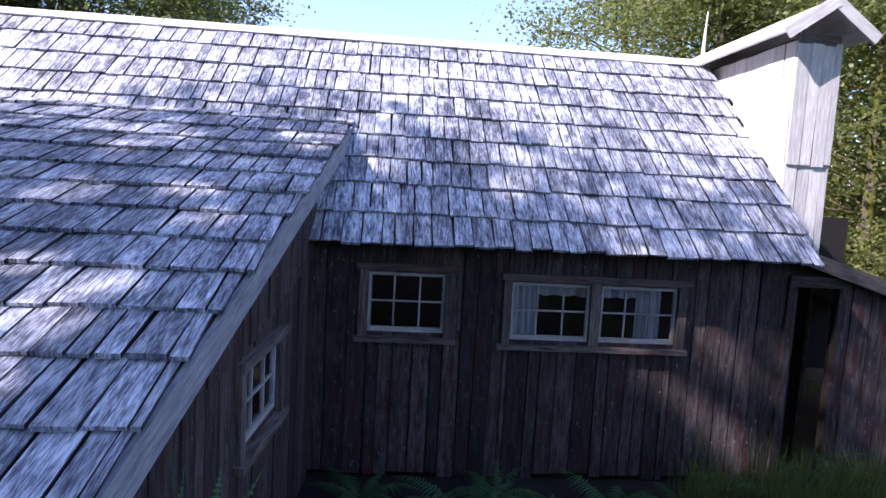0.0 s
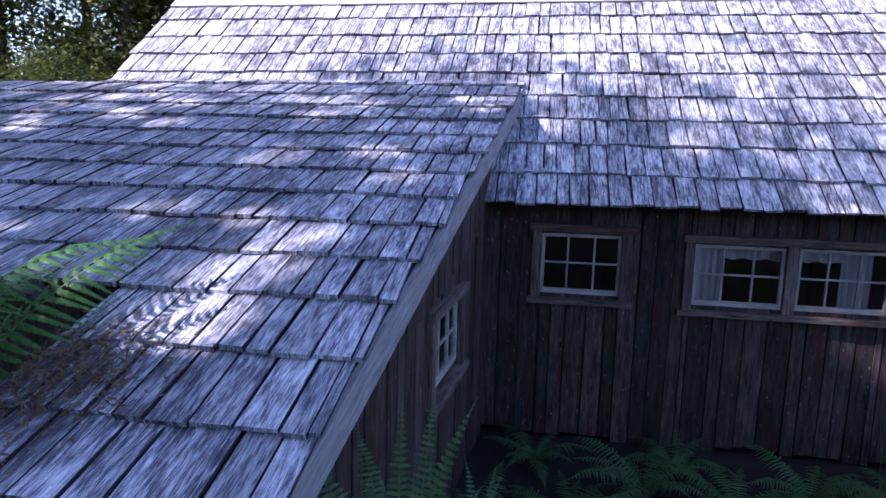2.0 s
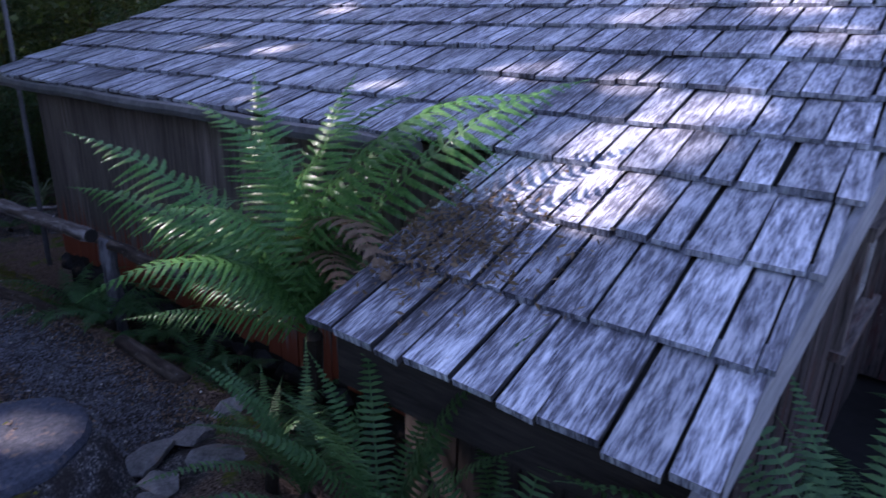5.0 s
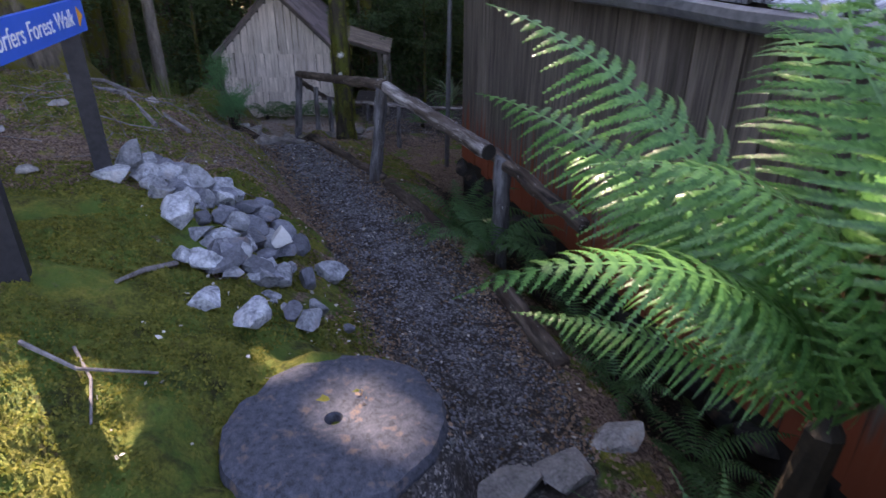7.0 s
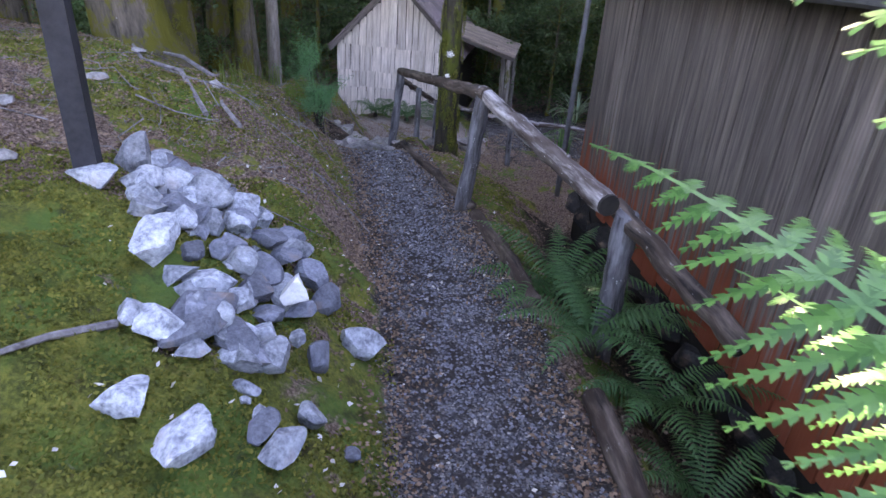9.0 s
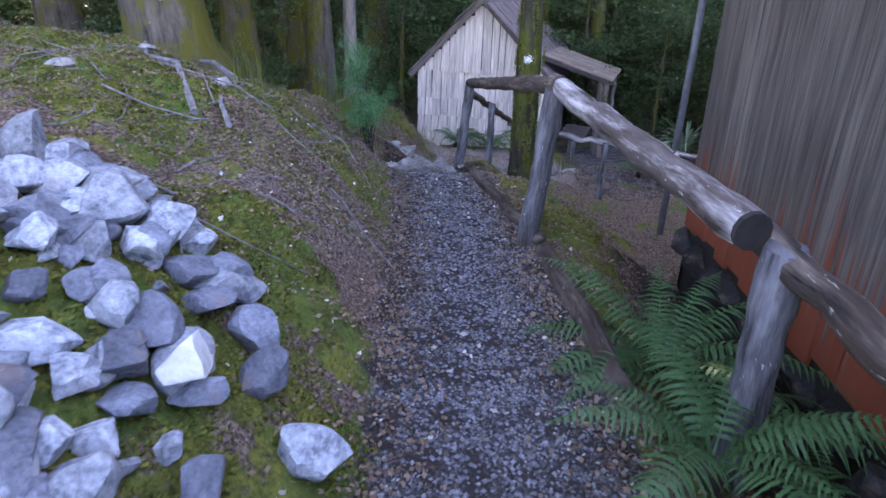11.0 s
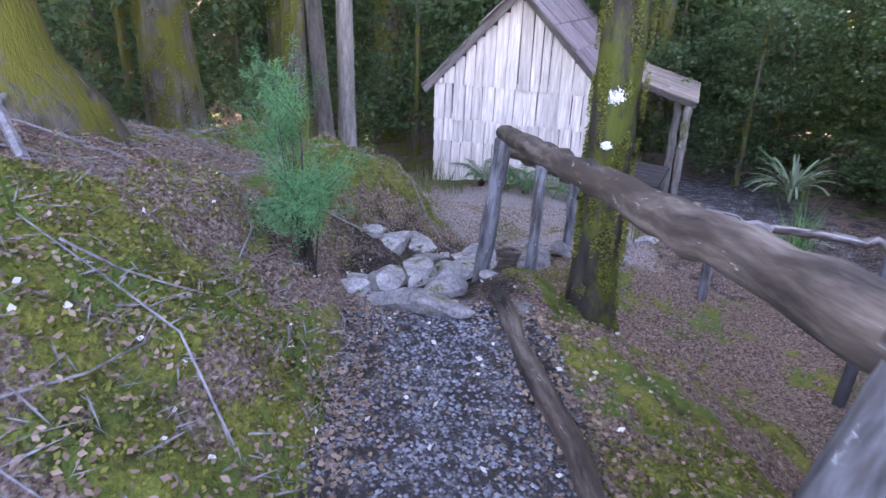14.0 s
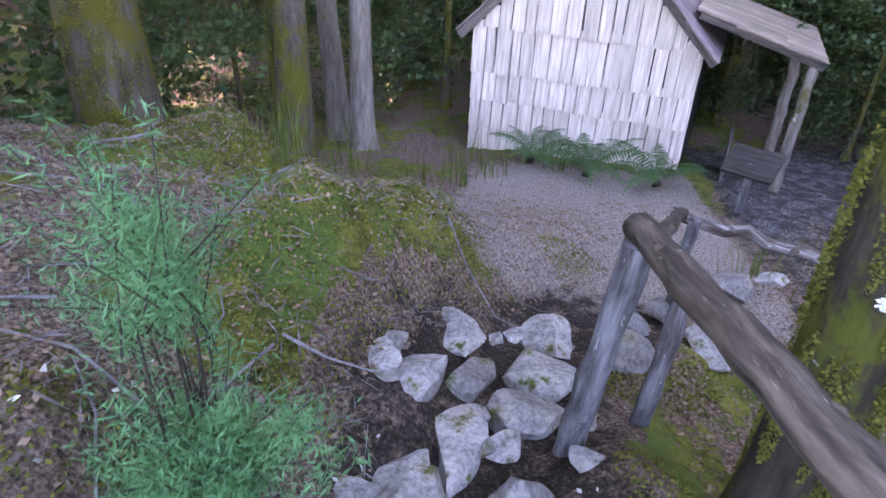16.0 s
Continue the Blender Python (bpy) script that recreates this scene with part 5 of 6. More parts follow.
FERN_MID = leafy("fern_leathery", (0.025, 0.085, 0.032), (0.07, 0.17, 0.06), 0.35)
BIG = [frond_mesh(11 + i, 1.0, 32, 0.15, True, (42, 58, 24)[i], (-32, -58, -30)[i], FERN, (0.0, 0.06, -0.06)[i]) for i in range(3)]
SWORD = [frond_mesh(31 + i, 1.0, 34, 0.085, False, 78, 30 - 18 * i, FERN_MID, (0.0, 0.1, -0.1)[i]) for i in range(3)]
LITTLE = [frond_mesh(51 + i, 1.0, 24, 0.17, True, 62, -20 - 15 * i, FERN_MID, (0.05, -0.05)[i]) for i in range(2)]
DEADF = [frond_mesh(71, 1.0, 22, 0.13, True, 55, -128, FERN_DEAD, 0.06)]


def fern(x, y, z, size, fronds, meshes, label, group, seed, lean=0, given=(), category="fern", spread=14):
    rng = random.Random(seed)
    f = thing("fern", label, category, group, at=pose(x, y, z))
    b = Builder()
    b.tube([(0, 0, -0.18 - 0.12 * size), (0.01, 0, 0.0), (0, 0, 0.05 * size)], [0.045 * size + 0.01, 0.045 * size + 0.01, 0.015 * size], 9, 0.2)
    part("rootstock", b, FERN_STEM, f)
    for i in range(fronds):
        a = 360 * i / fronds + rng.uniform(-16, 16)
        part("frond", rng.choice(meshes), None, f, m=pose(0, 0, 0, rng.uniform(-8, 8), rng.uniform(-spread, spread) + lean, a) @ Matrix.Scale(size * rng.uniform(0.75, 1.1), 4))
    for a, tilt, s, me in given:
        part("frond", me, None, f, m=pose(0, 0, 0, rng.uniform(-6, 6), tilt, a) @ Matrix.Scale(s, 4))
    return f


# the great fern at the corner of the wing: fronds by heading, tilt and length
great = fern(-3.52, 2.47, -0.36, 1.0, 0, BIG, "large soft tree fern with long fronds against the roof corner", "", 9)
UNIT_TIP = {}


def frond_to(f, tip, me, roll=0):
    """A frond of the fern f that ends at the tip."""
    base = f.matrix_basis.translation
    d = Vector(tip) - base
    e = UNIT_TIP[me.name]
    flat, chord = math.hypot(d.x, d.y), d.length
    part("frond", me, None, f, m=pose(0, 0, 0, 0, 0, math.degrees(math.atan2(d.y, d.x))) @ pose(0, 0, 0, 0, -math.degrees(math.atan2(d.z, flat)), 0) @ pose(0, 0, 0, roll, 0, 0) @ pose(0, 0, 0, 0, math.degrees(math.atan2(e[2], e[0])), 0) @ Matrix.Scale(chord / math.hypot(e[0], e[2]), 4))


for me in BIG + DEADF:
    co = np.zeros(len(me.vertices) * 3)
    me.vertices.foreach_get("co", co)
    co = co.reshape(-1, 3)
    stem = co[(25 - 1) * 12:(25) * 12]
    UNIT_TIP[me.name] = stem.mean(0)
for tip, k, roll in (((-4.59, 1.84, 0.38), 0, -24), ((-3.86, 1.52, 0.12), 1, -14), ((-4.41, 1.8, 0.68), 0, -26), ((-3.5, 1.98, 0.86), 0, -28), ((-4.05, 2.6, 0.95), 0, -24), ((-4.35, 2.9, 0.6), 1, -12), ((-3.7, 3.0, 0.95), 0, 0),
                     ((-4.75, 2.5, 0.3), 0, -24), ((-4.5, 2.2, -0.25), 2, -18), ((-2.56, 3.42, 0.98), 0, 24), ((-2.5, 2.95, 0.9), 1, 18), ((-2.75, 2.6, 0.85), 0, 14), ((-3.2, 3.15, 0.85), 0, 8), ((-4.3, 2.05, 0.1), 1, -20), ((-4.05, 1.75, -0.2), 2, -10), ((-3.95, 2.25, 0.85), 1, -26), ((-3.75, 1.8, 0.45), 1, -20), ((-4.45, 2.6, 0.0), 1, -10), ((-3.1, 2.85, 0.9), 1, 10), ((-3.3, 2.1, 0.35), 1, 0), ((-4.65, 2.15, 0.15), 0, -22)):
    frond_to(great, tip, BIG[k], roll)
for tip in ((-2.88, 2.29, 0.12), (-2.75, 2.12, 0.16), (-2.95, 2.1, 0.02), (-3.0, 2.5, 0.2)):
    frond_to(great, tip, DEADF[0])
for i, (x, y, s, n) in enumerate(((-2.4, 1.78, 1.0, 16), (-2.85, 1.82, 0.8, 13), (-1.95, 1.85, 0.9, 13), (-3.25, 1.95, 0.55, 10), (-1.02, 2.25, 1.1, 30), (-0.75, 3.2, 0.9, 14), (-0.75, 2.5, 1.0, 26))):
    fern(x, y, ground_z(x, y) + 0.12, s, n, SWORD, "stiff sword fern with narrow leathery fronds", "sword ferns by the low eave", 20 + i, spread=26 if x > -1.2 else 14)
for i, (x, y, s) in enumerate(((-0.9, 4.6, 0.9), (-0.2, 5.2, 0.8), (0.5, 5.6, 0.9), (1.3, 5.5, 0.85), (2.0, 5.8, 0.8), (0.9, 6.2, 0.7), (-0.5, 6.1, 0.7), (2.8, 5.9, 0.75), (4.0, 6.0, 0.95), (4.9, 6.2, 0.9), (5.6, 6.1, 0.8), (-0.7, 3.9, 0.8), (0.2, 4.4, 0.8))):
    fern(x, y, ground_z(x, y) + 0.05, s, 10, LITTLE, "dark green fern growing along the foot of the wall", "ferns below the front wall", 40 + i)
for i, (x, y, s) in enumerate(((-7.3, 2.78, 0.8), (-7.0, 3.0, 0.75), (-6.5, 2.72, 0.75), (-6.2, 3.0, 0.75), (-5.6, 3.0, 0.6), (-5.0, 2.9, 0.55), (-7.6, 3.0, 0.45), (-4.4, 3.0, 0.6), (-3.9, 2.8, 0.5))):
    fern(x, y, ground_z(x, y) + 0.06, s, 10, LITTLE, "dark fern filling the ditch beside the path", "ferns in the ditch", 60 + i)
for i, (x, y, s) in enumerate(((-15.95, 1.6, 0.7), (-15.7, 2.2, 0.85), (-15.6, 2.9, 0.8), (-13.6, 4.3, 0.5))):
    fern(x, y, ground_z(x, y) + 0.05, s, 10, LITTLE, "bright fern growing at the foot of the hut", "ferns by the hut", 80 + i)


# ---- grass, bush, moss, litter ----
def blades(name, spots, per, height, spread, mat, label, category, seed):
    rng = np.random.default_rng(seed)
    V, F = [], []
    for x, y in spots:
        z = ground_z(x, y)
        for _ in range(per):
            a, h = rng.uniform(0, 2 * math.pi), height * rng.uniform(0.5, 1.15)
            ox, oy = rng.normal(0, spread * 0.35, 2)
            w = 0.005
            lean = rng.uniform(0.1, 0.5) * h
            dx, dy = math.cos(a), math.sin(a)
            p = np.array([x + ox, y + oy, z - 0.02])
            s = np.array([-dy, dx, 0]) * w
            m1 = p + np.array([dx * lean * 0.3, dy * lean * 0.3, h * 0.6])
            m2 = p + np.array([dx * lean, dy * lean, h])
            i = len(V)
            V += [p - s, p + s, m1 + s * 0.8, m1 - s * 0.8, m2 + s * 0.1, m2 - s * 0.1]
            F += [(i, i + 1, i + 2, i + 3), (i + 3, i + 2, i + 4, i + 5)]
    tagged(new(name, soup(name, V, F, mat)), label, category, kind="stuff")


rg = random.Random(3)
blades("grass", [(rg.uniform(2.9, 5.4), rg.uniform(4.6, 6.2)) for _ in range(60)], 70, 0.75, 0.35, GRASS, "tall rushy grass clump before the doorway", "grass", 5)
blades("grass_tuft", [(-12.6, 0.2), (-13.2, 0.3), (-14.9, 0.9), (-15.3, 1.2), (-14.5, 0.6), (-15.8, 0.9), (-15.9, 1.9), (-9.2, 0.35), (-13.5, 3.2), (-13.0, 0.0)], 26, 0.36, 0.3, GRASS, "wiry grass tufts on the bank", "grass", 6)
blades("sedge", [(-13.4, 4.7), (-19.0, 7.2), (-18.9, 7.3), (-19.4, 6.2)], 70, 0.7, 0.2, FERN, "spiky strap-leaved plant by the lower path", "plant", 7)

# a rosette of strap leaves beyond the lower path
def strap_mesh(seed, arch):
    rng = random.Random(seed)
    V, F = [], []
    x = z = 0.0
    for i in range(8):
        t = i / 7
        w = 0.022 * math.sin(math.pi * (0.22 + 0.78 * (1 - t))) + 0.001
        V += [(x, -w, z + 0.35 * w), (x, 0, z), (x, w, z + 0.35 * w)]
        ang = radians(78 - arch * t + rng.uniform(-3, 3))
        x, z = x + math.cos(ang) / 7, z + math.sin(ang) / 7
        if i:
            k = 3 * i
            F += [(k - 3, k - 2, k + 1, k), (k - 2, k - 1, k + 2, k + 1)]
    return soup("leaf", V, F, STRAP)


STRAP = leafy("strap_leaf", (0.07, 0.12, 0.06), (0.25, 0.32, 0.2), 0.3)
STRAPS = [strap_mesh(i, a) for i, a in enumerate((60, 95, 125))]
for x, y, size, count in ((-16.1, 5.75, 0.85, 48), (-13.6, 4.75, 0.42, 26)):
    plant = thing("strap_plant", "pale green rosette of arching strap leaves beside the lower path", "plant", "strap-leaved plants", at=pose(x, y, ground_z(x, y) + 0.02))
    for i in range(count):
        part("leaf", STRAPS[i % 3], None, plant, m=pose(0, 0, 0, 0, rg.uniform(-10, 8), i * 137.5) @ Matrix.Scale(size * rg.uniform(0.75, 1.1), 4))

bush = thing("bush", "soft feathery bright green shrub leaning over the path", "shrub", at=pose(-10.3, 0.98, -1.22))
rng = np.random.default_rng(12)
b = Builder()
needles = []
LOBES = (((0.03, 0.05, 0.42), 0.13, 46), ((0.0, -0.08, 0.34), 0.12, 30), ((-0.16, -0.12, 0.76), 0.11, 20), ((-0.05, -0.05, 0.88), 0.08, 10), ((-0.24, -0.2, 0.62), 0.1, 12))
for centre, r, sprigs in LOBES:
    for i in range(sprigs):
        tip = np.array(centre) + rng.normal(size=3) * (r, r, r * 0.8)
        root = np.array((rng.normal(0, 0.03), rng.normal(0, 0.03), -0.08))
        knee = np.array(centre) * (0.8, 0.8, 0.75) + rng.normal(0, 0.045, 3)
        tip = knee + (tip - knee) * rng.uniform(0.8, 1.35)
        if i % 5 == 0:
            b.tube([root, root * 0.5 + knee * 0.5 + rng.normal(0, 0.015, 3), knee], [0.005, 0.004, 0.002], 4)
        b.tube([knee, tip], [0.002, 0.0008], 4)
        u = rng.random(150)
        u = 0.35 + 0.65 * u
        line = knee + (tip - knee) * ((u - 0.35) / 0.65)[:, None]
        needles.append(line + rng.normal(0, 0.017, (150, 3)))
part("stem", b, FERN_STEM, bush)
v, f = leaf_quads(np.concatenate(needles), 0.0034, rng, 8.0)
part("leaves", soup("leaves", v, f, NEEDLE), NEEDLE, bush)


def scatter(name, count, area, size, mat, label, category, seed, flat=0.6, length=1.6, lift=0.012, where=None):
    rng = np.random.default_rng(seed)
    pts = []
    while len(pts) < count:
        x, y = rng.uniform(area[0], area[1]), rng.uniform(area[2], area[3])
        if where and not where(x, y, rng):
            continue
        pts.append((x, y, ground_z(x, y) + lift))
    v, f = leaf_quads(np.array(pts), size, rng, length, flat)
    tagged(new(name, soup(name, v, f, mat)), label, category, kind="stuff")


def off_path(x, y, r):
    return abs(y - line_at(x)[0]) > 0.38 + r.uniform(-0.08, 0.15)


def south_bank(x, y, r):
    d = line_at(x)[0] - y
    return 0.35 < d < 5 and r.random() < (1.0 if x < -7 else 0.18)


scatter("dead_leaves", 38000, (-14.5, -6.4, -2.5, 2.2), 0.0145, DRY, "small brown fallen leaves carpeting the bank", "leaf litter", 21, where=south_bank)
scatter("leaf_litter", 17000, (-15, -4.0, 2.2, 6.0), 0.016, DRY, "brown leaf litter below the path", "leaf litter", 22, where=lambda x, y, r: off_path(x, y, r) and (x < -9.8 or y < 2.8 or r.random() < 0.35))
scatter("stick_litter", 8000, (-14.5, -7.6, -2.4, 1.4), 0.0052, TWIG, "thin grey dead sticks strewn over the bank", "twigs", 27, flat=0.85, length=26, lift=0.014, where=south_bank)
scatter("path_leaves", 6500, (-10.6, -4.2, 0.9, 2.7), 0.016, DRY, "small brown leaves trodden into the gravel", "leaf litter", 26, where=lambda x, y, r: abs(abs(y - line_at(x)[0]) - 0.38) < abs(r.normal(0, 0.15)))
rng = np.random.default_rng(33)
q = rng.normal(size=(1500, 2)) * (0.24, 0.2) + (-2.72, 2.55)
q = q[(q[:, 0] > -2.95) & (q[:, 1] > 1.98)]
v, f = leaf_quads(np.column_stack([q, [wing_z(y) + 0.075 + 0.012 * rng.random() for y in q[:, 1]]]), 0.013, rng, 3.0, 0.5)
tagged(new("roof_debris", soup("roof_debris", v, f, FERN_DEAD)), "brown fern debris caught on the low roof corner", "leaf litter", kind="stuff")
scatter("pale_leaves", 420, (-11.0, -4.2, 0.4, 2.6), 0.018, leafy("pale_dead_leaf", (0.4, 0.36, 0.32), (0.62, 0.58, 0.52), 0.1, 0.8), "pale bleached leaves and chips on the path", "leaf litter", 23)
scatter("moss_tufts", 70000, (-7.4, -2.4, -1.4, 1.75), 0.0115, MOSS, "fine yellow-green moss tufts", "moss", 24, flat=0.1, lift=0.008, where=lambda x, y, r: line_at(x)[0] - y > 0.4 and math.hypot(x + 4.42, y - 1.22) > 0.44 and noise.noise(Vector((x * 1.7, y * 1.7, 0))) > -0.15)
scatter("moss_carpet", 46000, (-14, -7.2, -2.0, 2.9), 0.0115, MOSS, "patches of moss on the bank", "moss", 25, flat=0.1, lift=0.008, where=lambda x, y, r: abs(line_at(x)[0] - y) > 0.44 and (hump(x, y) > 0.1 or noise.noise(Vector((x * 1.3, y * 1.3, 5))) > (0.25 if x > -8.3 or x < -9.7 else -0.2)))

# gravel on the path
rng = np.random.default_rng(31)
V, F = [], []
for _ in range(9000):
    x = rng.uniform(-10.6, -4.2)
    yc = line_at(x)[0]
    y = yc + rng.normal(0, 0.26)
    if abs(y - yc) > 0.5:
        continue
    s = rng.uniform(0.005, 0.013)
    p = np.array([x, y, ground_z(x, y) + s * 0.3])
    q = rng.uniform(0.6, 1.3, 6) * s
    i = len(V)
    V += [p + (q[0], 0, 0), p + (0, q[1], 0), p - (q[2], 0, 0), p - (0, q[3], 0), p + (0, 0, q[4] * 0.7), p - (0, 0, q[5])]
    for a, c in ((0, 1), (1, 2), (2, 3), (3, 0)):
        F += [(i + a, i + c, i + 4), (i + c, i + a, i + 5)]
GRAVEL = stone("gravel_chip", (0.08, 0.08, 0.095), (0.3, 0.3, 0.33), 0, 60)
tagged(new("gravel", soup("gravel", V, F, GRAVEL)), "grey gravel chips on the path", "gravel", kind="stuff")

# fallen twigs and a branch
rg = random.Random(8)


def twig(pts, r, label, group="fallen twigs"):
    b = Builder()
    b.tube([(x, y, ground_z(x, y) + dz) for x, y, dz in pts], [r * (1 - 0.6 * i / len(pts)) for i in range(len(pts))], 6, 0.08)
    tagged(part("twig", b, TWIG), label, "twig", group)


for i in range(60):
    x, y = rg.uniform(-13, -6.8), 0
    y = line_at(x)[0] - rg.uniform(0.6, 2.4)
    a, ln = rg.uniform(0, 6.28), rg.uniform(0.2, 0.8)
    twig([(x + math.cos(a + k * 0.15) * ln * k / 3, y + math.sin(a + k * 0.2) * ln * k / 3, 0.015 + 0.02 * rg.random()) for k in range(4)], rg.uniform(0.003, 0.007), "thin grey twig fallen on the litter")
twig([(-8.3, 0.35, 0.03), (-8.7, 0.1, 0.06), (-9.1, -0.3, 0.03), (-9.5, -0.5, 0.05)], 0.022, "pale broken branch lying on the bank", "fallen branches")
twig([(-8.1, 0.62, 0.03), (-8.5, 0.42, 0.04), (-9.0, 0.3, 0.03)], 0.017, "lichen-grey branch fallen on the bank", "fallen branches")
twig([(-9.8, 0.1, 0.05), (-10.2, -0.3, 0.15), (-10.6, -0.6, 0.1)], 0.024, "weathered branch leaning on a mossy root", "fallen branches")
twig([(-4.9, 0.15, 0.02), (-4.75, 0.35, 0.05), (-4.8, 0.6, 0.02)], 0.01, "small bleached twig on the moss")
twig([(-4.95, 0.3, 0.02), (-4.7, 0.4, 0.03), (-4.5, 0.42, 0.02)], 0.008, "small bleached twig on the moss")
twig([(-5.75, 0.62, 0.03), (-5.55, 0.5, 0.03), (-5.4, 0.4, 0.02)], 0.016, "short pale stick by the rock pile")


# ---- trees ----
def tree_meshes(seed, height, r0, crown_from, crown_r, clumps, per, leaf, mat, bark_mat, spread=1.0, sides=12):
    """Trunk with root flare and limbs, and a crown of leaf clumps along the limbs with gaps between."""
    rng = np.random.default_rng(seed)
    random.seed(seed)
    tb = Builder()
    k = 9
    bend = rng.normal(0, 0.02 * height, 2)
    axis_p = [Vector((bend[0] * (i / k) ** 2, bend[1] * (i / k) ** 2, height * i / k - 0.4)) for i in range(k + 1)]
    tb.tube(axis_p[:1] + [Vector((0, 0, -0.05)), Vector((0, 0, 0.25))] + axis_p[1:], [r0 * 1.9, r0 * 1.6, r0 * 1.15] + [r0 * (1 - 0.85 * i / k) for i in range(1, k + 1)], sides, 0.07)
    centres = []
    limbs = Builder()
    for i in range(clumps // 3):
        h = rng.uniform(crown_from, height * 0.97)
        f = (h - crown_from) / (height - crown_from)
        reach = crown_r * (math.sin(math.pi * (0.18 + 0.8 * f)) ** 0.7) * rng.uniform(0.55, 1.1) * spread
        a = rng.uniform(0, 2 * math.pi)
        j = min(int(h / height * k), k - 1)
        base = axis_p[j].lerp(axis_p[j + 1], h / height * k - j)
        tip = base + Vector((math.cos(a) * reach, math.sin(a) * reach, reach * rng.uniform(-0.15, 0.45)))
        mid_p = base.lerp(tip, 0.5) + Vector((0, 0, reach * 0.1))
        rr = max(0.018, r0 * 0.22 * (1 - 0.7 * f))
        limbs.tube([base, mid_p, tip], [rr, rr * 0.6, rr * 0.2], 5)
        for u in (0.45, 0.75, 1.0):
            centres.append(base.lerp(tip, u) + Vector(rng.normal(0, 0.12 * crown_r, 3)))
    pts = []
    for c in centres:
        s = rng.uniform(0.12, 0.24) * crown_r
        q = rng.normal(size=(per, 3)) * (s, s, s * 0.42)
        pts.append(q + np.array(c))
    v, f = leaf_quads(np.concatenate(pts), leaf, rng, 1.5, 0.35)
    return tb.mesh("trunk", bark_mat, True), limbs.mesh("branch", bark_mat, True), soup("crown", v, f, mat)


def tree(meshes, x, y, scale, turn, label, group, z=None, lean=0):
    t = thing("tree", label, "tree", group, at=pose(x, y, ground_z(x, y, False) if z is None else z, lean, 0, turn) @ Matrix.Scale(scale, 4))
    for name, me in zip(("trunk", "branchwork", "crown"), meshes):
        ob = part(name, me, None, t)
        if name != "trunk":
            tagged(ob, kind="stuff")
    return t


TALL = [tree_meshes(1000 + i, 21, 0.22, 9.5, 4.2, 120, 80, 0.16, LEAF, BARK) for i in range(3)]
HIGH = tree_meshes(1050, 21, 0.24, 11.3, 4.2, 110, 80, 0.16, LEAF, BARK)
DIM = [tree_meshes(1150 + i, 13, 0.28, 1.2, 4.0, 240, 110, 0.11, LEAF, BARK) for i in range(2)]
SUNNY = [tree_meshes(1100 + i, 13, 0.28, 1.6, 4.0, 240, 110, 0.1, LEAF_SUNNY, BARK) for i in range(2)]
UNDER = [tree_meshes(1200 + i, 6.5, 0.09, 0.8, 1.9, 75, 80, 0.075, LEAF_UNDER, BARK) for i in range(3)]

FOREST = "tall mossy-trunked beech tree of the surrounding forest"
rg = random.Random(17)
spots = [(-13.25, -1.2), (-12.2, -2.9), (-15.0, -0.7), (-10.6, -3.0), (-9.3, -3.6), (-17.2, -1.6), (-14.4, -4.2), (-11.6, -5.0), (-19.6, -0.4), (-20.8, 2.4), (-19.5, 4.6), (-17.8, 8.2), (-15.2, 10.4),
         (-21.5, 6.0), (-22.5, -3.4), (-18.5, -5.5), (-7.2, -5.2), (-5.0, -6.8), (-8.6, -7.5), (-16, -8), (-2.2, -6.0), (-24, 1.0), (-25, 9.5), (-21, 11), (-12, 13), (-24.5, -7.5), (-13.5, -9.0), (1.5, -6.5), (-27, 4.5), (-29, -2), (-18, 14.5), (5, -7.5)]
for i, (x, y) in enumerate(spots):
    # the sun comes in over low growth north of the hut; the tall trees stand to the south
    if y > 5.2:
        tree(DIM[i % 2], x, y, rg.uniform(0.42, 0.55), rg.uniform(0, 360), "young leafy beech tree beyond the hut", "young trees")
    else:
        k = 0.78 if y > 2 else rg.uniform(0.84, 1.05)
        tree(HIGH if i in (0, 1, 3) else TALL[i % 3], x, y, 0.72 if i == 2 else k, rg.uniform(0, 360), FOREST, "forest trees", lean=rg.uniform(-3, 3))
for i in range(36):
    a = 108 + 158 * i / 35 + rg.uniform(-2, 2)
    r = rg.uniform(17, 36) if abs(a - 201) > 14 else rg.uniform(27, 38)
    tree(TALL[i % 3], -8 + r * math.cos(radians(a)), 1 + r * math.sin(radians(a)), rg.uniform(0.8, 1.05), rg.uniform(0, 360), FOREST, "forest trees", lean=rg.uniform(-3, 3))
for i in range(130):
    a = rg.uniform(112, 262)
    r = rg.uniform(12.5, 30)
    x, y = -8 + r * math.cos(radians(a)), 1 + r * math.sin(radians(a))
    tree(UNDER[i % 3], x, y, rg.uniform(0.6, 1.2), rg.uniform(0, 360), "slender dark green understory tree", "understory trees")
for i, (x, y) in enumerate(((-17.4, 5.5), (-13.6, 7.0), (-12.6, 7.6), (-16.4, 7.2), (-18.3, 6.3), (-16.8, 7.4), (-14.6, 7.8), (-13.2, 8.8), (-18.6, 4.2), (-12.6, -2.0), (-14.2, -2.2), (-16.6, -2.0), (-10.2, -3.0), (-18.5, 0.3), (-17.9, -0.9), (-15.2, -2.6))):
    tree(UNDER[i % 3], x, y, rg.uniform(0.45, 0.8), rg.uniform(0, 360), "leafy dark green undergrowth sapling", "undergrowth")
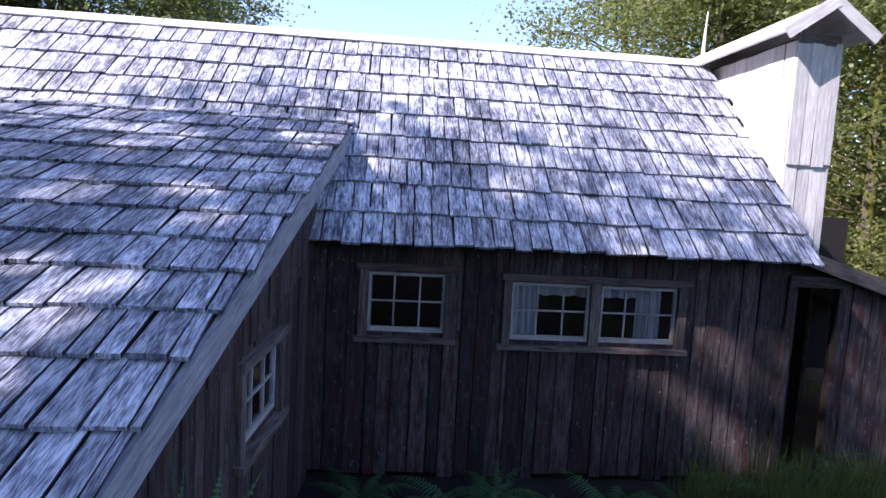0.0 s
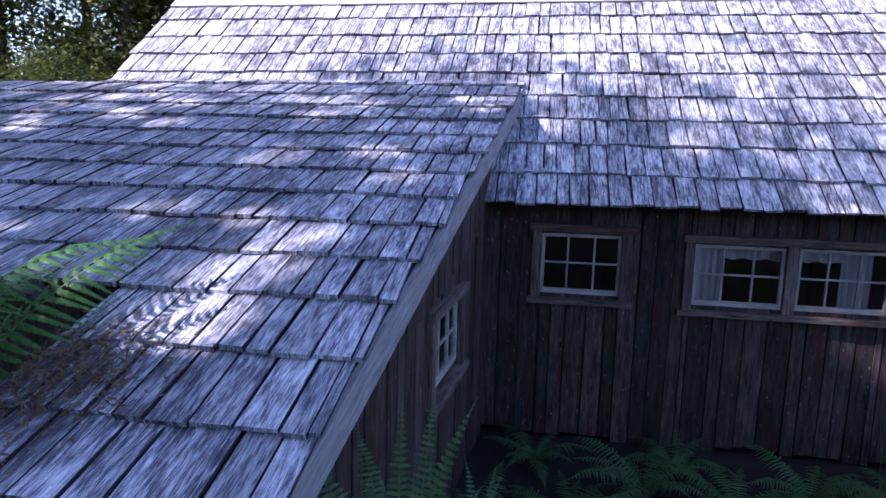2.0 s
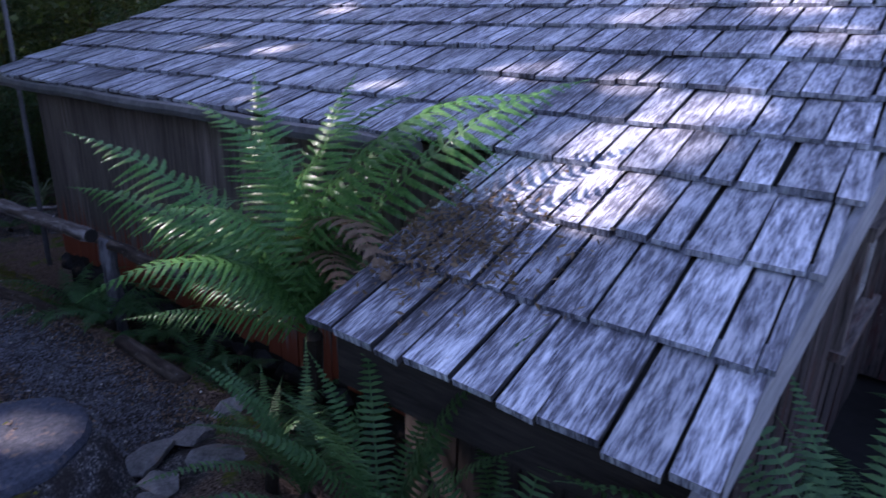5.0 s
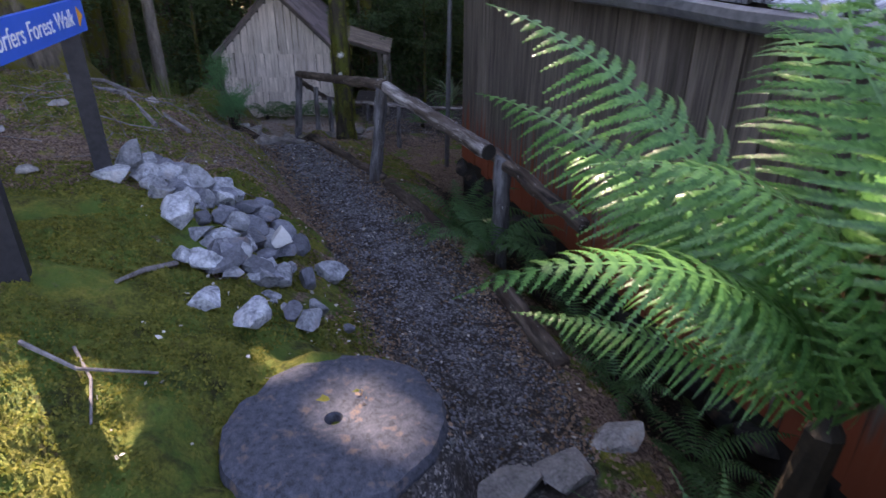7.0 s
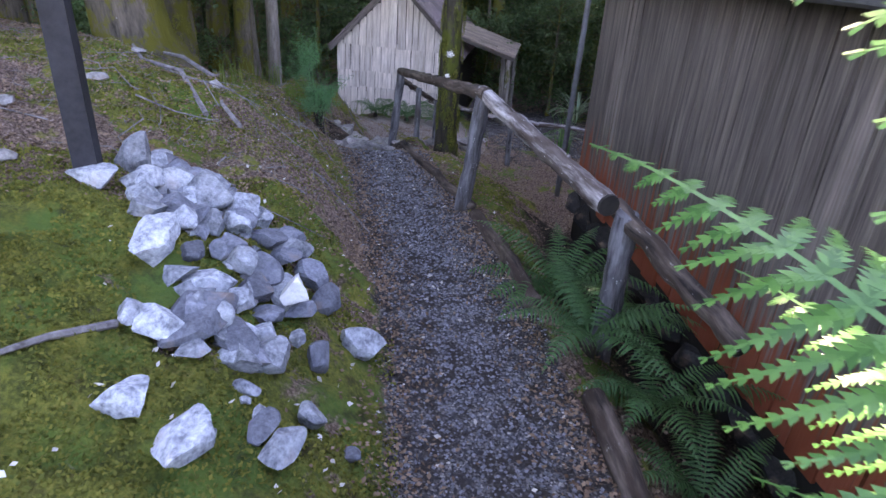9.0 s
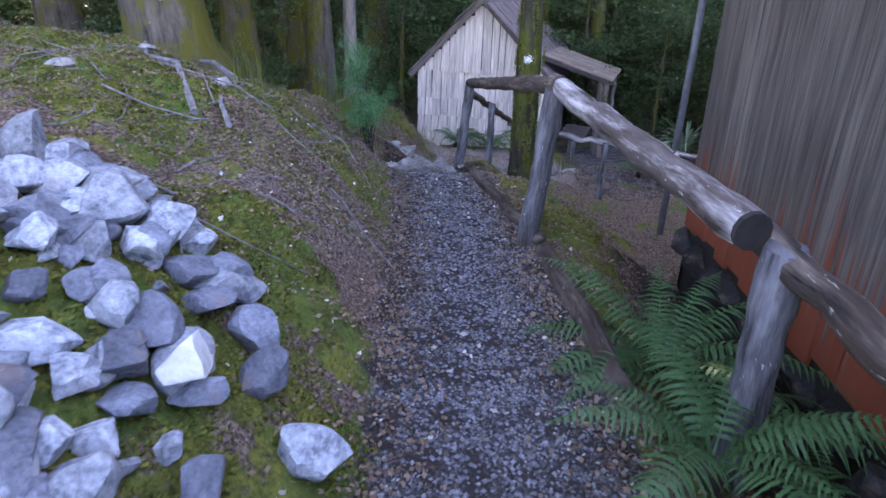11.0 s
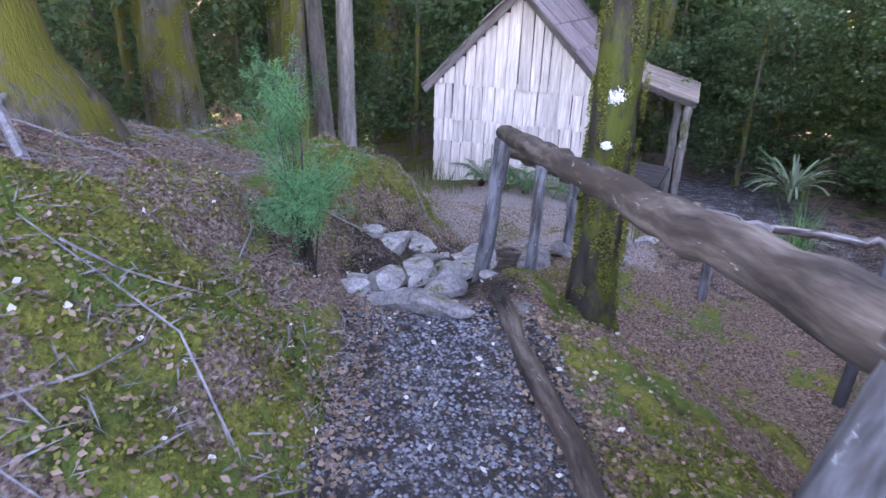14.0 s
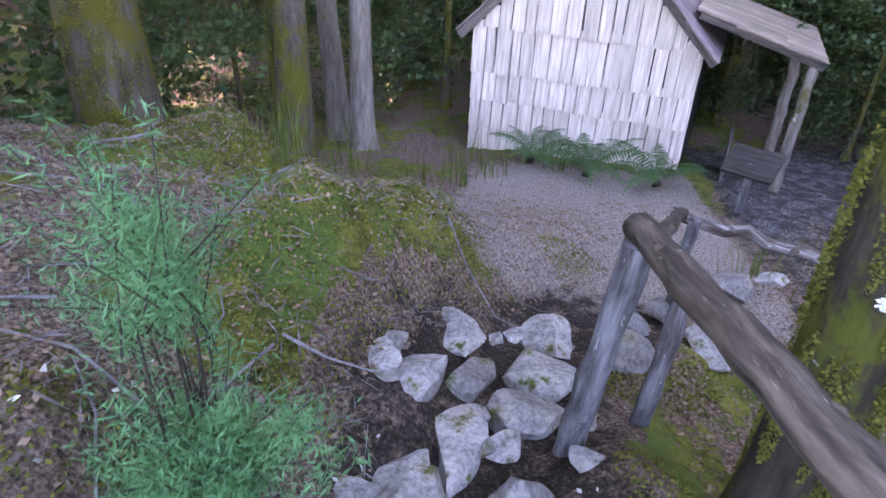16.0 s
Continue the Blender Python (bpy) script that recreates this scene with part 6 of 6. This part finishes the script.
for i in range(64):
    a = rg.uniform(95, 270)
    r = rg.uniform(28, 48)
    tree(DIM[i % 2], -8 + r * math.cos(radians(a)), 1 + r * math.sin(radians(a)), rg.uniform(0.7, 1.0), rg.uniform(0, 360), "dense beech tree of the far forest", "far forest trees")
for i, (x, y) in enumerate(((-24, -3.5), (-26.5, -5.5), (-28, -2.5), (-29.5, -7), (-31, -4.5), (-26, -0.5))):
    tree(TALL[i % 3], x, y, rg.uniform(0.95, 1.12), rg.uniform(0, 360), FOREST, "forest trees", lean=rg.uniform(-3, 3))
# a stout mossy trunk on the bank, and pale slim trunks by the hut
STOUT = tree_meshes(1311, 17, 0.34, 11, 3.5, 60, 70, 0.15, LEAF, BARK)
tree(STOUT, -10.9, -0.95, 1.0, 0, "stout leaning tree with a moss-covered buttressed base", "", lean=6)
tree(STOUT, -9.0, -3.2, 0.95, 120, "stout mossy forest tree on the bank", "", lean=-3)
SLIM = tree_meshes(1321, 14, 0.13, 8, 2.4, 50, 60, 0.13, LEAF, BARK_PALE)
tree(SLIM, -16.6, -0.75, 1.0, 0, "slim pale-barked tree by the hut", "slim trees", lean=2)
tree(SLIM, -16.2, -0.35, 1.0, 70, "slim pale-barked tree by the hut", "slim trees", lean=-2)
tree(SLIM, -15.6, 9.2, 1.2, 200, "slim pale-barked tree beyond the fence", "slim trees", lean=6)
# the mossy tree between the rail and the lower path
near = tree_meshes(1301, 9, 0.14, 3.4, 3.0, 90, 80, 0.09, LEAF, BARK_MOSSED)
tree(near, -10.98, 2.42, 1.0, 30, "slim moss-covered tree beside the handrail", "", z=-2.05)


def moss_sleeve(name, x, y, z, r0, heights, count, seed, label):
    """Cushions of moss clinging to a trunk, in uneven patches."""
    rng = np.random.default_rng(seed)
    pts = []
    while len(pts) < count:
        h, a = heights[0] + (heights[1] - heights[0]) * rng.random() ** 1.5, rng.uniform(0, 2 * math.pi)
        if noise.noise(Vector((math.cos(a) * 2.2, math.sin(a) * 2.2, h * 4.3 + seed))) < -0.02 + 0.22 * (h - heights[0]) / (heights[1] - heights[0]):
            continue
        r = r0 * (1.0 - 0.02 * h) * (1 + 0.75 * max(0.0, 0.3 - h) / 0.3) + rng.uniform(-0.012, 0.01)
        pts.append((x + r * math.cos(a), y + r * math.sin(a), z + h))
    v, f = leaf_quads(np.array(pts), 0.0095, rng, 1.4, 0.1)
    tagged(new(name, soup(name, v, f, MOSS)), label, "moss", kind="stuff")


moss_sleeve("trunk_moss", -10.98, 2.42, -2.05, 0.137, (0.0, 2.3), 22000, 3, "bright green moss cushions on the slim trunk")
moss_sleeve("bank_trunk_moss", -13.25, -1.2, ground_z(-13.25, -1.2, False), 0.25, (0.0, 3.0), 16000, 4, "yellow-green moss on a trunk of the bank")
moss_sleeve("far_trunk_moss", -15.0, -0.7, ground_z(-15.0, -0.7, False), 0.16, (0.0, 3.0), 9000, 5, "yellow-green moss on a trunk near the hut")
for p, r in (((-10.845, 2.39, -0.5), 0.04), ((-10.845, 2.37, -0.74), 0.022)):
    rng = np.random.default_rng(int(-p[2] * 100))
    q = rng.normal(size=(420, 3)) * (0.004, r * 0.42, r * 0.36)
    v, f = leaf_quads(q, 0.009, rng, 1.2, 0.0)
    tagged(part("lichen_patch", soup("lichen_patch", v, f, QUARTZ), None, m=pose(*p)), "white lichen crust on the mossy trunk", "lichen", "lichen patches")
# plain sheet added behind the forest, its near-black green standing for shaded woods
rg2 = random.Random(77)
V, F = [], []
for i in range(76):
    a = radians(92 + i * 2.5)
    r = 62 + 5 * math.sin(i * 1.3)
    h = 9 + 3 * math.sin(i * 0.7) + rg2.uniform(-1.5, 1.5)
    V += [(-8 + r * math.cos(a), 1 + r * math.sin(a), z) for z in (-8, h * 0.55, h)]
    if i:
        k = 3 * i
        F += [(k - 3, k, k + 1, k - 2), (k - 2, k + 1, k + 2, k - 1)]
tagged(new("backdrop", soup("backdrop", V, F, FAR_WOOD)), "dark backdrop sheet standing for distant shaded woods", "woods", kind="structure")
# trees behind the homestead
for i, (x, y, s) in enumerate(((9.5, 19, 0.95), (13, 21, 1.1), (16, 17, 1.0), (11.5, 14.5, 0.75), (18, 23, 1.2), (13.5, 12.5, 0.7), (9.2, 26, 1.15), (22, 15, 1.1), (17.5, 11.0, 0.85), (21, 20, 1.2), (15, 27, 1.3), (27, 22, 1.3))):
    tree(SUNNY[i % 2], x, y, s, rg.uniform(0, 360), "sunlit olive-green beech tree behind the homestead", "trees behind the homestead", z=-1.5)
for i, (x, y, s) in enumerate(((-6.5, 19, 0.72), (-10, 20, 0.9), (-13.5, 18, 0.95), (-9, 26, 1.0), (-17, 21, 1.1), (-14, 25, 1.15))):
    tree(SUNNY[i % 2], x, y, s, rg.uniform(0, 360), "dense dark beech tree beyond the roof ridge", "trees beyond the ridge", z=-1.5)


# ---- gaps in the canopy ----
# sun flecks: places that the light reaches between the crowns, and how wide each fleck is
FLECKS = [((-4.5, 1.88, 0.38), 0.26), ((-4.3, 2.0, 0.36), 0.24), ((-4.1, 2.12, 0.28), 0.2), ((-4.35, 1.82, 0.66), 0.28), ((-4.2, 1.95, 0.66), 0.28), ((-4.0, 2.1, 0.6), 0.26), ((-3.75, 2.3, 0.4), 0.2), ((-3.55, 2.2, 0.6), 0.12), ((-4.0, 2.58, 0.9), 0.22), ((-2.56, 3.4, 0.95), 0.2), ((-2.7, 2.9, 0.85), 0.22), ((-2.85, 2.75, 0.7), 0.1),
          ((-4.35, 0.32, -0.58), 0.2), ((-4.55, 0.36, -0.55), 0.18), ((-4.95, 0.95, -0.7), 0.09), ((-4.95, 1.02, -0.72), 0.03), ((-4.45, 1.32, -0.74), 0.08), ((-4.3, 1.38, -0.74), 0.07), ((3.25, 6.7, 0.1), 0.1), ((3.55, 6.7, -1.1), 0.16), ((2.6, 6.7, -0.4), 0.05),
          ((4.5, 8.4, 3.1), 0.75), ((4.8, 7.5, 3.0), 0.7), ((4.8, 7.5, 2.2), 0.4), ((-8.0, 2.42, -0.3), 0.1), ((-7.3, 2.55, -0.42), 0.09)]
rg = random.Random(41)
for i in range(24):
    x = -6.2 + 10.4 * i / 23
    for y in (9.4, 9.05):
        FLECKS.append(((x + rg.uniform(-0.1, 0.1), y + rg.uniform(-0.08, 0.08), main_z(y)), rg.uniform(0.2, 0.34)))
    if x < -2.2 or rg.random() < 0.35:
        FLECKS.append(((x, 8.6 + rg.uniform(-0.15, 0.15), main_z(8.6)), 0.24))
    if x < -3.6:
        FLECKS.append(((x, 8.2, main_z(8.2)), 0.22))
for i in range(30):
    y = rg.uniform(3.1, 7.6)
    x = rg.uniform(-2.7 if y < 3.3 else -7.5, verge_x(y) - 0.2)
    FLECKS.append(((x, y, wing_z(y)), rg.uniform(0.03, 0.05) if y < 3.6 else rg.uniform(0.05, 0.14)))
for i in range(9):
    y = rg.uniform(6.6, 8.3)
    FLECKS.append(((rg.uniform(-0.9, 4.2), y, main_z(y)), rg.uniform(0.04, 0.09)))
fp = np.array([q for q, r in FLECKS])
fr = np.array([r for q, r in FLECKS])
sd = np.array(TO_SUN)
bpy.context.view_layer.update()
for ob in [o for o in scene.objects if o.name.startswith("crown")]:
    me = ob.data
    co = np.zeros(len(me.vertices) * 3, dtype=np.float32)
    me.vertices.foreach_get("co", co)
    co = co.reshape(-1, 4, 3)
    m = np.array(ob.matrix_world)
    c = co.mean(1) @ m[:3, :3].T + m[:3, 3]
    size = float(np.abs(co[0] - co[0].mean(0)).max()) * m[2, 2]
    # only crowns that stand sunwards of a fleck
    rel = fp[:, None, :] - c.mean(0)
    off = rel - (rel @ sd)[..., None] * sd
    if np.linalg.norm(off, axis=2).min() > 9:
        continue
    keep = np.ones(len(c), bool)
    for q, r in zip(fp, fr):
        v = c - q
        along_sun = v @ sd
        d2 = (v * v).sum(1) - along_sun ** 2
        keep &= ~((along_sun > 0.6) & (d2 < (r + 0.09) ** 2))
    if keep.all():
        continue
    k = co[keep]
    ob.data = soup("crown", k.reshape(-1, 3), np.arange(len(k) * 4).reshape(-1, 4), me.materials[0])
